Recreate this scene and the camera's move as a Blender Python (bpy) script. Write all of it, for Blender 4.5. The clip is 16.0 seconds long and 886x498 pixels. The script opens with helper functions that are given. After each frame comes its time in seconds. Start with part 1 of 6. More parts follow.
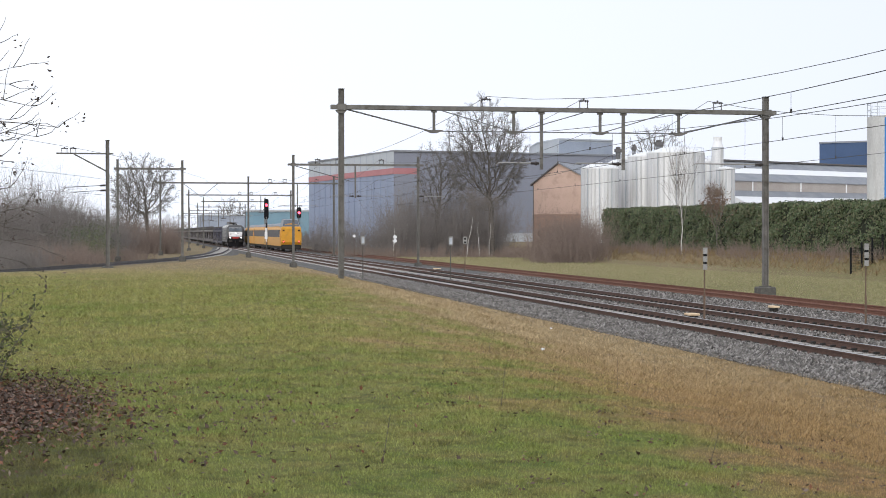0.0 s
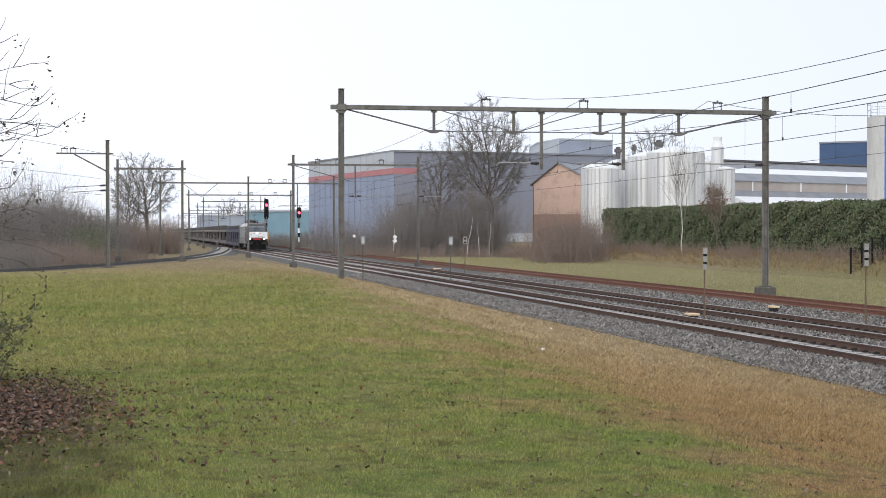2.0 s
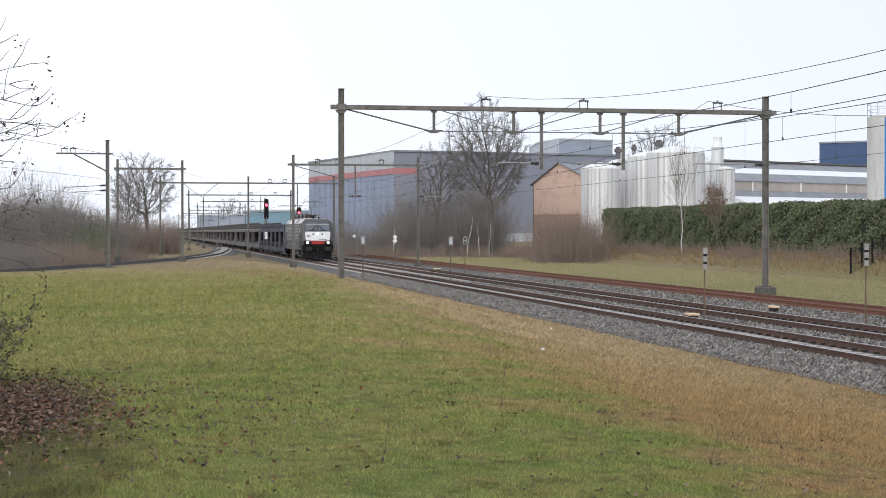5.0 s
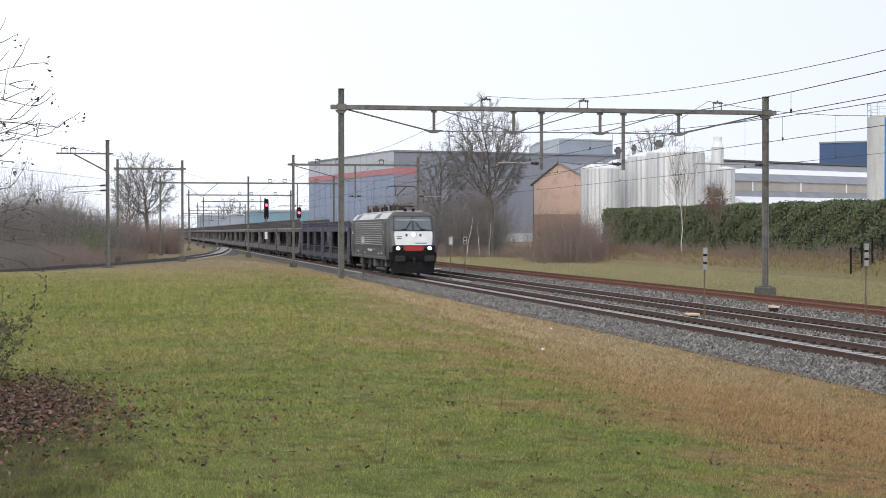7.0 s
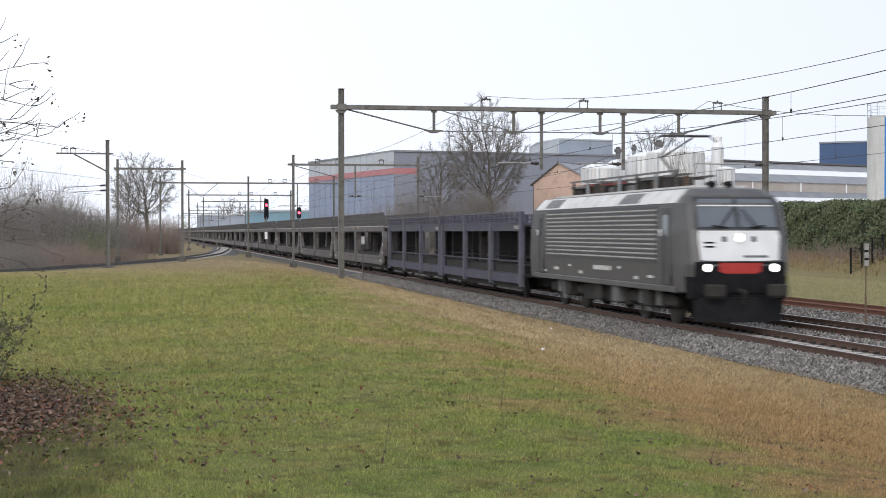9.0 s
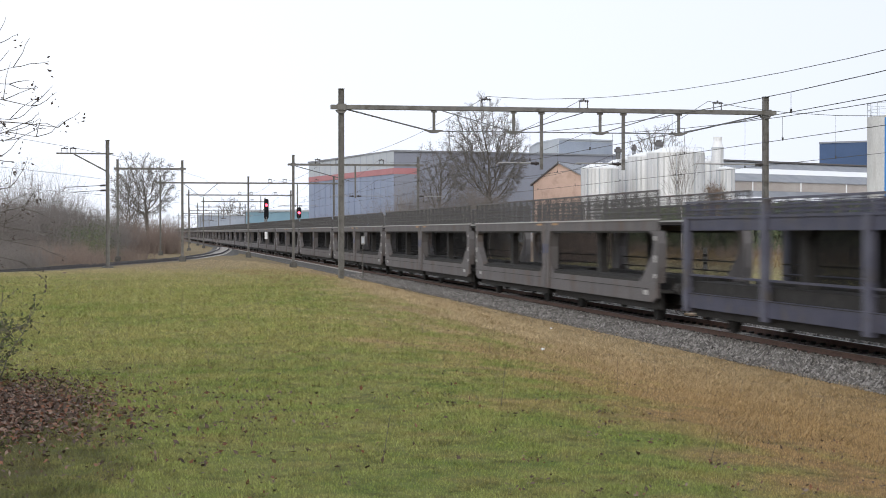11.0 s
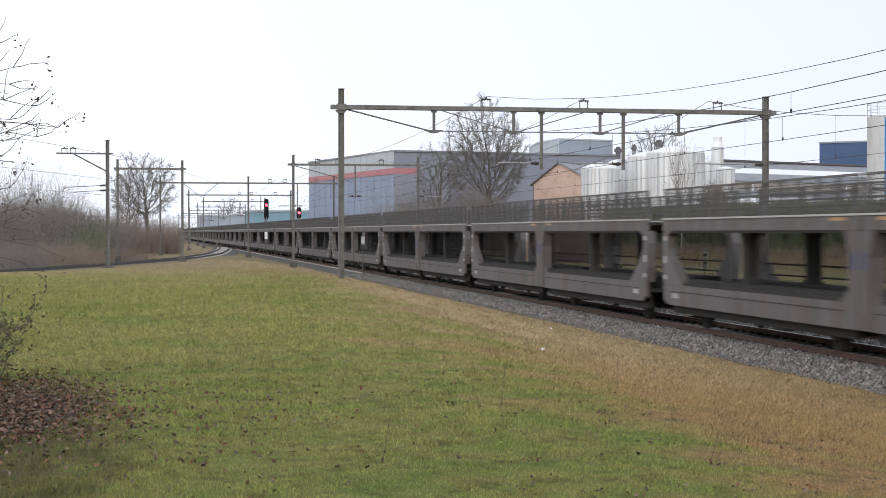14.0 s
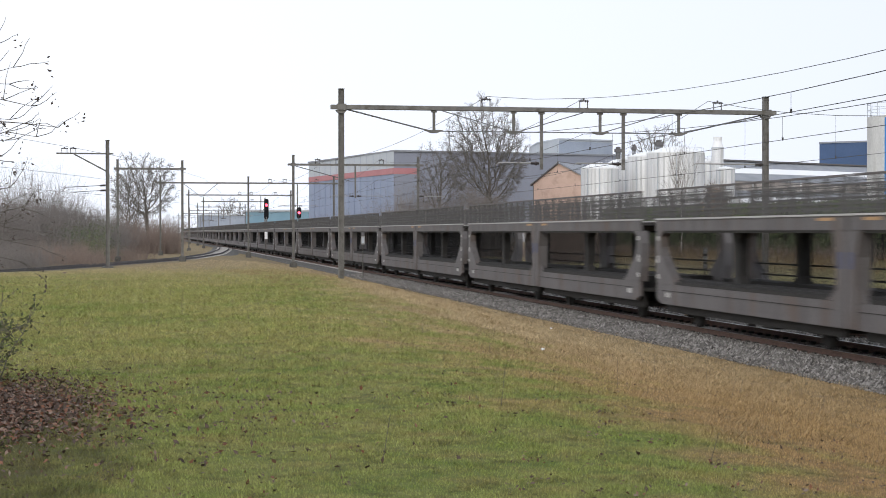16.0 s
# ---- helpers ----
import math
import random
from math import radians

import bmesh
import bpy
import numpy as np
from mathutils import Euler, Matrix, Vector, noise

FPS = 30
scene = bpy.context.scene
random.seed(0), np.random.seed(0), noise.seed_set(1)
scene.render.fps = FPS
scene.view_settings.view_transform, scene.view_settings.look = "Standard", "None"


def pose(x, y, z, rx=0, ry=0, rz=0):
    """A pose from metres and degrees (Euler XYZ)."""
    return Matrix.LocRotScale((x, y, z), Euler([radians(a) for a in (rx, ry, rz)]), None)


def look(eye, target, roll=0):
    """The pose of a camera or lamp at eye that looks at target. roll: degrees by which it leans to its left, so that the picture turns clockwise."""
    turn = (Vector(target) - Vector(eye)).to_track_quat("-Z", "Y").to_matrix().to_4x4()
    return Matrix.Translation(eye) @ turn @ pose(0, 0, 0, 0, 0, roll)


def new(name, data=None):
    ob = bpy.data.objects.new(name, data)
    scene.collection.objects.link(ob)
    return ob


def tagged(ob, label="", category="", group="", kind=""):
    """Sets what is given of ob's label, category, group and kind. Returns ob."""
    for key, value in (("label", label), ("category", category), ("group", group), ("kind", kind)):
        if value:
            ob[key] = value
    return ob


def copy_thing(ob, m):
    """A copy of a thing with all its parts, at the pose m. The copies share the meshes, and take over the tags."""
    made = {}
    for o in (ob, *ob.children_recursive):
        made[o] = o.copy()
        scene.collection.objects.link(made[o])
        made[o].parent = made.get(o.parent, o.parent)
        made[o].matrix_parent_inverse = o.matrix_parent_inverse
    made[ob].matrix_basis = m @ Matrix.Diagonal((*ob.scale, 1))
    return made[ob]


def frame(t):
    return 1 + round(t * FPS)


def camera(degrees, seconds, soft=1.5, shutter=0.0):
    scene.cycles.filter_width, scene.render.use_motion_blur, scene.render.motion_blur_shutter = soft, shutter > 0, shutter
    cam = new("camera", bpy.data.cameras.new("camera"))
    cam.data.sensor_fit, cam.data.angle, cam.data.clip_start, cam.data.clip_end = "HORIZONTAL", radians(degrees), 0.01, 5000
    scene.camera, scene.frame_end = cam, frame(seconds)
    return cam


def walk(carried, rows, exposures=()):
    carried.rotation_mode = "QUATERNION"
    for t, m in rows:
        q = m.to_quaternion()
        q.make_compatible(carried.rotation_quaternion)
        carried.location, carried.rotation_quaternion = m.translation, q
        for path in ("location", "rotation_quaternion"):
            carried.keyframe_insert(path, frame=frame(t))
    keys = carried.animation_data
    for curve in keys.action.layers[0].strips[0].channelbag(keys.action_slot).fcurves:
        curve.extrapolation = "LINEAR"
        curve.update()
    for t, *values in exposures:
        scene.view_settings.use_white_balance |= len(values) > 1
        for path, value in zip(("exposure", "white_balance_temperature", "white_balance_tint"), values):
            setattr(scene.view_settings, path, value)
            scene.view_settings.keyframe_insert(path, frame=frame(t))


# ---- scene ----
cam = camera(30.26, 16.0, soft=0.9, shutter=0.5)
EYE = (0.0, 0.0, 2.62)
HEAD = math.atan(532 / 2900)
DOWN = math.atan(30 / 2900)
AIM = (math.sin(HEAD) * 100, math.cos(HEAD) * 100, 2.62 - 100 * math.tan(DOWN))
walk(cam, [(0.0, look(EYE, AIM)), (16.0, look(EYE, AIM))], exposures=[(0.0, 0.0), (16.0, 0.0)])

# ---- world and sun: bright overcast ----
world = bpy.data.worlds.new("overcast_sky")
scene.world = world
world.use_nodes = True
wt = world.node_tree
bg = wt.nodes["Background"]
sky = wt.nodes.new("ShaderNodeTexSky")
sky.sky_type = "NISHITA"
sky.sun_disc = False
sky.sun_elevation = radians(22)
sky.sun_rotation = radians(210)
sky.dust_density = 4.0
wmix = wt.nodes.new("ShaderNodeMix")
wmix.data_type = "RGBA"
wmix.inputs[0].default_value = 0.96
wt.links.new(sky.outputs[0], wmix.inputs[6])
# the cloud cover thins towards the west: slightly duller and bluer to the east
wco = wt.nodes.new("ShaderNodeTexCoord")
wdot = wt.nodes.new("ShaderNodeVectorMath")
wdot.operation = "DOT_PRODUCT"
wdot.inputs[1].default_value = (0.82, 0.3, 0.5)
wt.links.new(wco.outputs["Generated"], wdot.inputs[0])
wrange = wt.nodes.new("ShaderNodeMapRange")
wrange.inputs[1].default_value, wrange.inputs[2].default_value = 0.3, 0.85
wt.links.new(wdot.outputs["Value"], wrange.inputs[0])
wcloud = wt.nodes.new("ShaderNodeMix")
wcloud.data_type = "RGBA"
wcloud.inputs[6].default_value = (9.3, 9.75, 10.7, 1)
wcloud.inputs[7].default_value = (7.15, 7.7, 8.9, 1)
wt.links.new(wrange.outputs[0], wcloud.inputs[0])
wt.links.new(wcloud.outputs[2], wmix.inputs[7])
wt.links.new(wmix.outputs[2], bg.inputs[0])
bg.inputs[1].default_value = 0.116
sun_data = bpy.data.lights.new("sun", "SUN")
sun_data.energy = 1.3
sun_data.angle = radians(25)
sun_data.color = (1.0, 0.96, 0.9)
sun_ob = new("sun", sun_data)
sun_ob.matrix_basis = look((-40, -69, 32), (0, 0, 0))


# ---- materials ----
def material(name, low, high, rough=0.8, metal=0.0, scale=3.0, fine=40.0, bump=0.2, vary=0.0, spec=0.4, streak=None, dirt=None):
    """Two tones mixed by coarse and fine noise, with fine relief."""
    m = bpy.data.materials.new(name)
    m.use_nodes = True
    nt = m.node_tree
    n, l = nt.nodes, nt.links
    b = n["Principled BSDF"]
    geo = n.new("ShaderNodeNewGeometry")
    tc = n.new("ShaderNodeTexCoord")
    mp = n.new("ShaderNodeMapping")
    l.new(tc.outputs["Object"], mp.inputs[0])
    if streak:
        mp.inputs["Scale"].default_value = streak
    a = n.new("ShaderNodeTexNoise")
    a.inputs["Scale"].default_value, a.inputs["Detail"].default_value = scale, 6
    l.new(mp.outputs[0], a.inputs["Vector"])
    c = n.new("ShaderNodeTexNoise")
    c.inputs["Scale"].default_value, c.inputs["Detail"].default_value = fine, 3
    l.new(tc.outputs["Object"], c.inputs["Vector"])
    add = n.new("ShaderNodeMath")
    add.operation = "MULTIPLY_ADD"
    add.inputs[1].default_value = 0.5
    l.new(c.outputs[0], add.inputs[0])
    half = n.new("ShaderNodeMath")
    half.operation = "MULTIPLY"
    half.inputs[1].default_value = 0.5
    l.new(a.outputs[0], half.inputs[0])
    l.new(half.outputs[0], add.inputs[2])
    src = add.outputs[0]
    if vary:
        oi = n.new("ShaderNodeObjectInfo")
        v = n.new("ShaderNodeMath")
        v.operation = "MULTIPLY_ADD"
        v.inputs[1].default_value = vary
        l.new(oi.outputs["Random"], v.inputs[0])
        w = n.new("ShaderNodeMath")
        w.operation = "SUBTRACT"
        w.inputs[1].default_value = vary / 2
        l.new(src, w.inputs[0])
        l.new(w.outputs[0], v.inputs[2])
        src = v.outputs[0]
    r = n.new("ShaderNodeValToRGB")
    r.color_ramp.elements[0].position, r.color_ramp.elements[1].position = 0.36, 0.64
    r.color_ramp.elements[0].color, r.color_ramp.elements[1].color = (*low, 1), (*high, 1)
    l.new(src, r.inputs[0])
    colour = r.outputs[0]
    if dirt:
        d = n.new("ShaderNodeTexNoise")
        d.inputs["Scale"].default_value, d.inputs["Detail"].default_value = dirt[3], 8
        l.new(mp.outputs[0], d.inputs["Vector"])
        dr = n.new("ShaderNodeValToRGB")
        dr.color_ramp.elements[0].position, dr.color_ramp.elements[1].position = 0.52, 0.72
        l.new(d.outputs[0], dr.inputs[0])
        mx = n.new("ShaderNodeMix")
        mx.data_type = "RGBA"
        l.new(dr.outputs[0], mx.inputs[0])
        l.new(colour, mx.inputs[6])
        mx.inputs[7].default_value = (*dirt[:3], 1)
        colour = mx.outputs[2]
    l.new(colour, b.inputs["Base Color"])
    b.inputs["Roughness"].default_value, b.inputs["Metallic"].default_value = rough, metal
    b.inputs["Specular IOR Level"].default_value = spec
    if bump:
        bu = n.new("ShaderNodeBump")
        bu.inputs["Strength"].default_value, bu.inputs["Distance"].default_value = bump, 0.02
        l.new(c.outputs[0], bu.inputs["Height"])
        l.new(bu.outputs[0], b.inputs["Normal"])
    return m


def island_material(name, colours, rough=0.85):
    """Each loose piece takes one of the tones."""
    m = bpy.data.materials.new(name)
    m.use_nodes = True
    n, l = m.node_tree.nodes, m.node_tree.links
    b = n["Principled BSDF"]
    g = n.new("ShaderNodeNewGeometry")
    r = n.new("ShaderNodeValToRGB")
    e = r.color_ramp.elements
    e[0].position, e[0].color = 0.0, (*colours[0], 1)
    e[1].position, e[1].color = 1.0, (*colours[-1], 1)
    for i, c in enumerate(colours[1:-1], 1):
        k = e.new(i / (len(colours) - 1))
        k.color = (*c, 1)
    l.new(g.outputs["Random Per Island"], r.inputs[0])
    l.new(r.outputs[0], b.inputs["Base Color"])
    b.inputs["Roughness"].default_value = rough
    b.inputs["Specular IOR Level"].default_value = 0.25
    return m


def glow(name, colour, strength):
    m = bpy.data.materials.new(name)
    m.use_nodes = True
    b = m.node_tree.nodes["Principled BSDF"]
    b.inputs["Base Color"].default_value = (*colour, 1)
    b.inputs["Emission Color"].default_value = (*colour, 1)
    b.inputs["Emission Strength"].default_value = strength
    return m


def grass_nodes(m, green, olive, straw, dark, mixed=False):
    """Meadow tones: green by the path, straw-brown along the ballast, in patches."""
    n, l = m.node_tree.nodes, m.node_tree.links
    b = n["Principled BSDF"]
    geo = n.new("ShaderNodeNewGeometry")
    sep = n.new("ShaderNodeSeparateXYZ")
    l.new(geo.outputs["Position"], sep.inputs[0])

    def noise_at(scale, detail=5):
        t = n.new("ShaderNodeTexNoise")
        t.inputs["Scale"].default_value, t.inputs["Detail"].default_value = scale, detail
        l.new(geo.outputs["Position"], t.inputs["Vector"])
        return t.outputs[0]

    def maths(op, a, c=None, k=None):
        t = n.new("ShaderNodeMath")
        t.operation = op
        for i, v in enumerate((a, c, k)):
            if v is None:
                continue
            if isinstance(v, (int, float)):
                t.inputs[i].default_value = v
            else:
                l.new(v, t.inputs[i])
        return t.outputs[0]

    def blend(f, a, c):
        t = n.new("ShaderNodeMix")
        t.data_type = "RGBA"
        l.new(f, t.inputs[0])
        for i, v in ((6, a), (7, c)):
            if isinstance(v, tuple):
                t.inputs[i].default_value = (*v, 1)
            else:
                l.new(v, t.inputs[i])
        return t.outputs[2]

    def ramp(v, lo, hi):
        t = n.new("ShaderNodeMapRange")
        t.inputs[1].default_value, t.inputs[2].default_value = lo, hi
        l.new(v, t.inputs[0])
        return t.outputs[0]

    coarse, mid, fine = noise_at(0.22), noise_at(1.3), noise_at(34.0, 4)
    near = maths("SUBTRACT", 1.0, ramp(maths("ADD", sep.outputs[1], maths("MULTIPLY_ADD", mid, 10.0, -5.0)), 12.0, 24.0))
    russet = maths("SUBTRACT", 1.0, ramp(maths("ADD", sep.outputs[1], maths("MULTIPLY_ADD", mid, 24.0, -12.0)), 18.0, 40.0))
    tone = blend(ramp(maths("ADD", maths("MULTIPLY", coarse, 0.3), maths("ADD", maths("MULTIPLY", mid, 0.4), maths("MULTIPLY", noise_at(4.0), 0.3))), 0.38, 0.56), green, olive)
    tone = blend(maths("MULTIPLY", near, 0.4), tone, green)
    tone = blend(maths("MULTIPLY", ramp(noise_at(2.2), 0.53, 0.66), 0.45), tone, (olive[0] * 0.78, olive[1] * 0.66, olive[2] * 0.7))
    # dry strip: distance from a line that runs slightly askew to the rails
    line = maths("SUBTRACT", sep.outputs[0], maths("MULTIPLY", sep.outputs[1], 0.045))
    strip = maths("ADD", maths("MULTIPLY_ADD", coarse, 8.0, -4.0), maths("MULTIPLY_ADD", mid, 8.0, -4.0))
    d1 = ramp(maths("ADD", line, strip), 2.6, 5.6)
    d2 = maths("SUBTRACT", 1.0, ramp(maths("ADD", sep.outputs[0], strip), 26.0, 31.0))
    far = ramp(maths("ADD", sep.outputs[1], maths("MULTIPLY", strip, 5.0)), 55.0, 130.0)
    dry = maths("MAXIMUM", maths("MULTIPLY", maths("MULTIPLY", d1, 0.9), d2), maths("MULTIPLY", far, 0.85))
    dry = maths("MAXIMUM", dry, maths("MULTIPLY", ramp(maths("ADD", sep.outputs[0], strip), 26.0, 30.0), 0.35))
    tone = blend(dry, tone, blend(russet, straw, (straw[0] * 0.78, straw[1] * 0.66, straw[2] * 0.54)))
    tone = blend(maths("MULTIPLY", ramp(noise_at(5.5), 0.52, 0.68), 0.6), tone, dark)
    tone = blend(maths("MULTIPLY", ramp(fine, 0.52, 0.75), 0.55), tone, dark)
    # leaf mould under the bush at the meadow's edge
    sx = maths("POWER", maths("ABSOLUTE", maths("DIVIDE", maths("ADD", sep.outputs[0], 1.9), 1.95)), 2.0)
    sy = maths("POWER", maths("ABSOLUTE", maths("DIVIDE", maths("SUBTRACT", sep.outputs[1], 12.8), 6.5)), 2.0)
    mould = maths("SUBTRACT", 1.0, ramp(maths("ADD", maths("ADD", sx, sy), maths("MULTIPLY_ADD", noise_at(2.6), 1.6, -0.8)), 0.45, 1.1))
    tone = blend(maths("MULTIPLY", mould, 0.68), tone, (dark[0] * 0.9, dark[1] * 0.85, dark[2]))
    if mixed:
        hs = n.new("ShaderNodeHueSaturation")
        l.new(tone, hs.inputs["Color"])
        vr = n.new("ShaderNodeMapRange")
        vr.inputs[3].default_value, vr.inputs[4].default_value = 0.5, 1.5
        l.new(geo.outputs["Random Per Island"], vr.inputs[0])
        l.new(vr.outputs[0], hs.inputs["Value"])
        tone = hs.outputs[0]
    l.new(tone, b.inputs["Base Color"])
    b.inputs["Roughness"].default_value = 0.95
    b.inputs["Specular IOR Level"].default_value = 0.15
    bu = n.new("ShaderNodeBump")
    bu.inputs["Strength"].default_value, bu.inputs["Distance"].default_value = 0.6, 0.05
    l.new(fine, bu.inputs["Height"])
    l.new(bu.outputs[0], b.inputs["Normal"])


def meadow(name, k=1.0, mixed=False):
    m = bpy.data.materials.new(name)
    m.use_nodes = True
    grass_nodes(m, tuple(k * v for v in (0.097, 0.128, 0.031)), tuple(k * v for v in (0.176, 0.164, 0.06)), tuple(k * v for v in (0.245, 0.185, 0.115)), tuple(k * v for v in (0.05, 0.042, 0.018)), mixed)
    return m


M_GROUND = meadow("meadow_turf", 1.04)
M_BLADE = meadow("meadow_blades", 2.15, True)
M_BALLAST = material("ballast_bed", (0.045, 0.042, 0.039), (0.15, 0.144, 0.136), 0.95, scale=8, fine=22, bump=1.0)
M_STONE = island_material("ballast_stone", [(0.042, 0.038, 0.034), (0.19, 0.176, 0.163), (0.075, 0.069, 0.062), (0.36, 0.338, 0.316), (0.115, 0.103, 0.09)])
M_SLEEPER = material("concrete_sleeper", (0.34, 0.32, 0.30), (0.5, 0.48, 0.455), 0.9, scale=4, vary=0.2)
M_RAIL = material("rail_steel_rust", (0.075, 0.042, 0.032), (0.14, 0.085, 0.065), 0.75, 0.2, scale=6, bump=0.3)
M_RAILTOP = material("rail_running_surface", (0.35, 0.34, 0.34), (0.5, 0.5, 0.5), 0.35, 0.9, scale=20, bump=0.05)
M_RUST = material("rail_red_rust", (0.13, 0.058, 0.04), (0.21, 0.10, 0.068), 0.9, 0.0, scale=6, bump=0.3)
M_MAST = material("mast_grey_green_paint", (0.115, 0.11, 0.10), (0.205, 0.195, 0.178), 0.6, 0.1, scale=2.5, bump=0.15, dirt=(0.09, 0.08, 0.065, 3.0))
M_STEEL = material("galvanised_steel", (0.10, 0.10, 0.10), (0.19, 0.19, 0.19), 0.55, 0.4, scale=5)
M_WIRE = material("contact_wire", (0.05, 0.05, 0.05), (0.09, 0.085, 0.08), 0.6, 0.4, scale=5, bump=0)
M_CERAMIC = material("insulator", (0.03, 0.025, 0.025), (0.06, 0.05, 0.045), 0.3, scale=6, bump=0)
M_PLATE = material("weathered_pale_plate", (0.24, 0.235, 0.22), (0.38, 0.37, 0.35), 0.8, scale=6)
M_CONCRETE = material("cast_concrete", (0.065, 0.062, 0.055), (0.14, 0.132, 0.12), 0.95, scale=5, bump=0.4)
M_BLACK = material("black_enamel", (0.008, 0.008, 0.009), (0.018, 0.018, 0.02), 0.75, scale=6, bump=0.05, spec=0.1)
M_DARKUNDER = material("grimy_underframe", (0.014, 0.013, 0.012), (0.04, 0.036, 0.032), 0.85, scale=5, bump=0.3)
M_LOCO = material("anthracite_loco_paint", (0.066, 0.066, 0.067), (0.1, 0.099, 0.099), 0.45, 0.15, scale=1.5, bump=0.05, dirt=(0.078, 0.072, 0.067, 2.0))
M_RIB = material("grey_louvre_edge", (0.3, 0.3, 0.29), (0.42, 0.415, 0.405), 0.55, 0.1, scale=2, bump=0.05)
M_LOCODARK = material("dark_cab_paint", (0.022, 0.024, 0.028), (0.04, 0.042, 0.046), 0.4, 0.1, scale=2, bump=0.03)
M_LOCOROOF = material("pale_grey_roof", (0.52, 0.515, 0.505), (0.68, 0.675, 0.66), 0.6, 0.0, scale=1.5, bump=0.08, dirt=(0.42, 0.405, 0.385, 2.5))
M_SILVER = material("silver_white_front", (0.62, 0.63, 0.64), (0.78, 0.78, 0.78), 0.4, 0.1, scale=1.5, bump=0.02)
M_RED = material("signal_red_paint", (0.32, 0.025, 0.022), (0.42, 0.045, 0.038), 0.45, scale=3, bump=0.03)
# glass: part of the sky's reflection is put into the bluish base colour
M_WINDOW = material("sky_toned_glass", (0.07, 0.085, 0.105), (0.10, 0.118, 0.14), 0.06, 0.0, scale=1, bump=0, spec=0.9)
M_WAGON = material("grey_wagon_paint", (0.082, 0.075, 0.075), (0.15, 0.138, 0.136), 0.62, 0.05, scale=1.6, bump=0.1, streak=(1, 1, 0.25), dirt=(0.105, 0.072, 0.054, 1.3))
M_WAGONPALE = material("pale_wagon_edge", (0.36, 0.35, 0.33), (0.5, 0.49, 0.47), 0.7, scale=2, bump=0.05)
# wagon insides: shade under the upper deck is darkened into the colour
M_WAGONIN = material("shaded_wagon_inside", (0.016, 0.015, 0.015), (0.04, 0.037, 0.034), 0.85, 0.1, scale=3, bump=0.2)
M_MESH = material("dark_mesh_panel", (0.075, 0.072, 0.07), (0.125, 0.12, 0.117), 0.8, 0.2, scale=5, bump=0.2)
M_BLUE = material("navy_wagon_paint", (0.034, 0.035, 0.06), (0.066, 0.066, 0.098), 0.6, 0.05, scale=1.6, bump=0.1, dirt=(0.08, 0.07, 0.065, 2.2))
M_ORANGE = material("orange_marking", (0.36, 0.22, 0.11), (0.48, 0.30, 0.16), 0.7, scale=6)
M_YELLOW = material("yellow_train_paint", (0.6, 0.28, 0.02), (0.7, 0.34, 0.03), 0.45, scale=1.5, bump=0.03, dirt=(0.5, 0.26, 0.04, 2.0))
M_WHITE = material("white_cladding", (0.76, 0.77, 0.78), (0.85, 0.85, 0.85), 0.6, scale=0.4, fine=8, bump=0.03, streak=(1, 1, 0.15))
M_TANK = material("stainless_tank", (0.60, 0.61, 0.62), (0.78, 0.78, 0.78), 0.5, 0.25, scale=0.8, fine=10, bump=0.03, streak=(2, 2, 0.1), dirt=(0.5, 0.5, 0.49, 0.8))
# warehouse blue, slate and red: distance haze is mixed into these paints
M_CLADBLUE = material("hazed_blue_cladding", (0.23, 0.275, 0.38), (0.28, 0.325, 0.43), 0.6, scale=0.3, fine=6, bump=0.02, streak=(1, 1, 0.2))
M_CLADDARK = material("hazed_slate_cladding", (0.215, 0.23, 0.28), (0.255, 0.27, 0.32), 0.6, scale=0.3, fine=6, bump=0.02, streak=(1, 1, 0.2))
M_CLADNAVY = material("navy_cladding", (0.04, 0.075, 0.15), (0.055, 0.095, 0.19), 0.6, scale=0.3, fine=6, bump=0.02)
M_CLADGREY = material("grey_cladding", (0.40, 0.43, 0.47), (0.50, 0.53, 0.56), 0.6, scale=0.3, fine=6, bump=0.02, streak=(1, 1, 0.2))
M_CLADBEIGE = material("beige_cladding", (0.36, 0.32, 0.29), (0.46, 0.42, 0.39), 0.7, scale=0.3, fine=6, bump=0.02)
M_CLADRED = material("hazed_red_cladding", (0.40, 0.17, 0.18), (0.47, 0.21, 0.22), 0.6, scale=0.3, fine=6, bump=0.02)
M_ROOFGREY = material("grey_roof_sheet", (0.20, 0.215, 0.24), (0.29, 0.30, 0.32), 0.6, scale=0.5, fine=8, bump=0.03)
M_SALMON = material("salmon_render", (0.54, 0.385, 0.31), (0.64, 0.465, 0.385), 0.9, scale=0.6, fine=14, bump=0.1, dirt=(0.45, 0.31, 0.25, 0.7))
M_BRICK = material("red_brown_brick", (0.32, 0.21, 0.165), (0.42, 0.28, 0.22), 0.9, scale=2, fine=20, bump=0.3)
M_TILE = material("dark_roof_tile", (0.09, 0.085, 0.085), (0.15, 0.14, 0.14), 0.8, scale=2, bump=0.2)
M_BARK = material("bare_bark", (0.095, 0.082, 0.07), (0.18, 0.16, 0.14), 0.95, scale=6, bump=0.4)
# both twig tones are paler and greyer to carry the haze of distance
M_TWIG = material("hazed_brown_twig", (0.165, 0.148, 0.137), (0.28, 0.253, 0.235), 0.95, scale=3, bump=0)
M_LIMB = material("hazed_tree_twig", (0.12, 0.11, 0.102), (0.205, 0.187, 0.172), 0.95, scale=3, bump=0)
M_SCRUB = material("red_brown_scrub", (0.20, 0.15, 0.125), (0.32, 0.255, 0.215), 0.95, scale=3, bump=0)
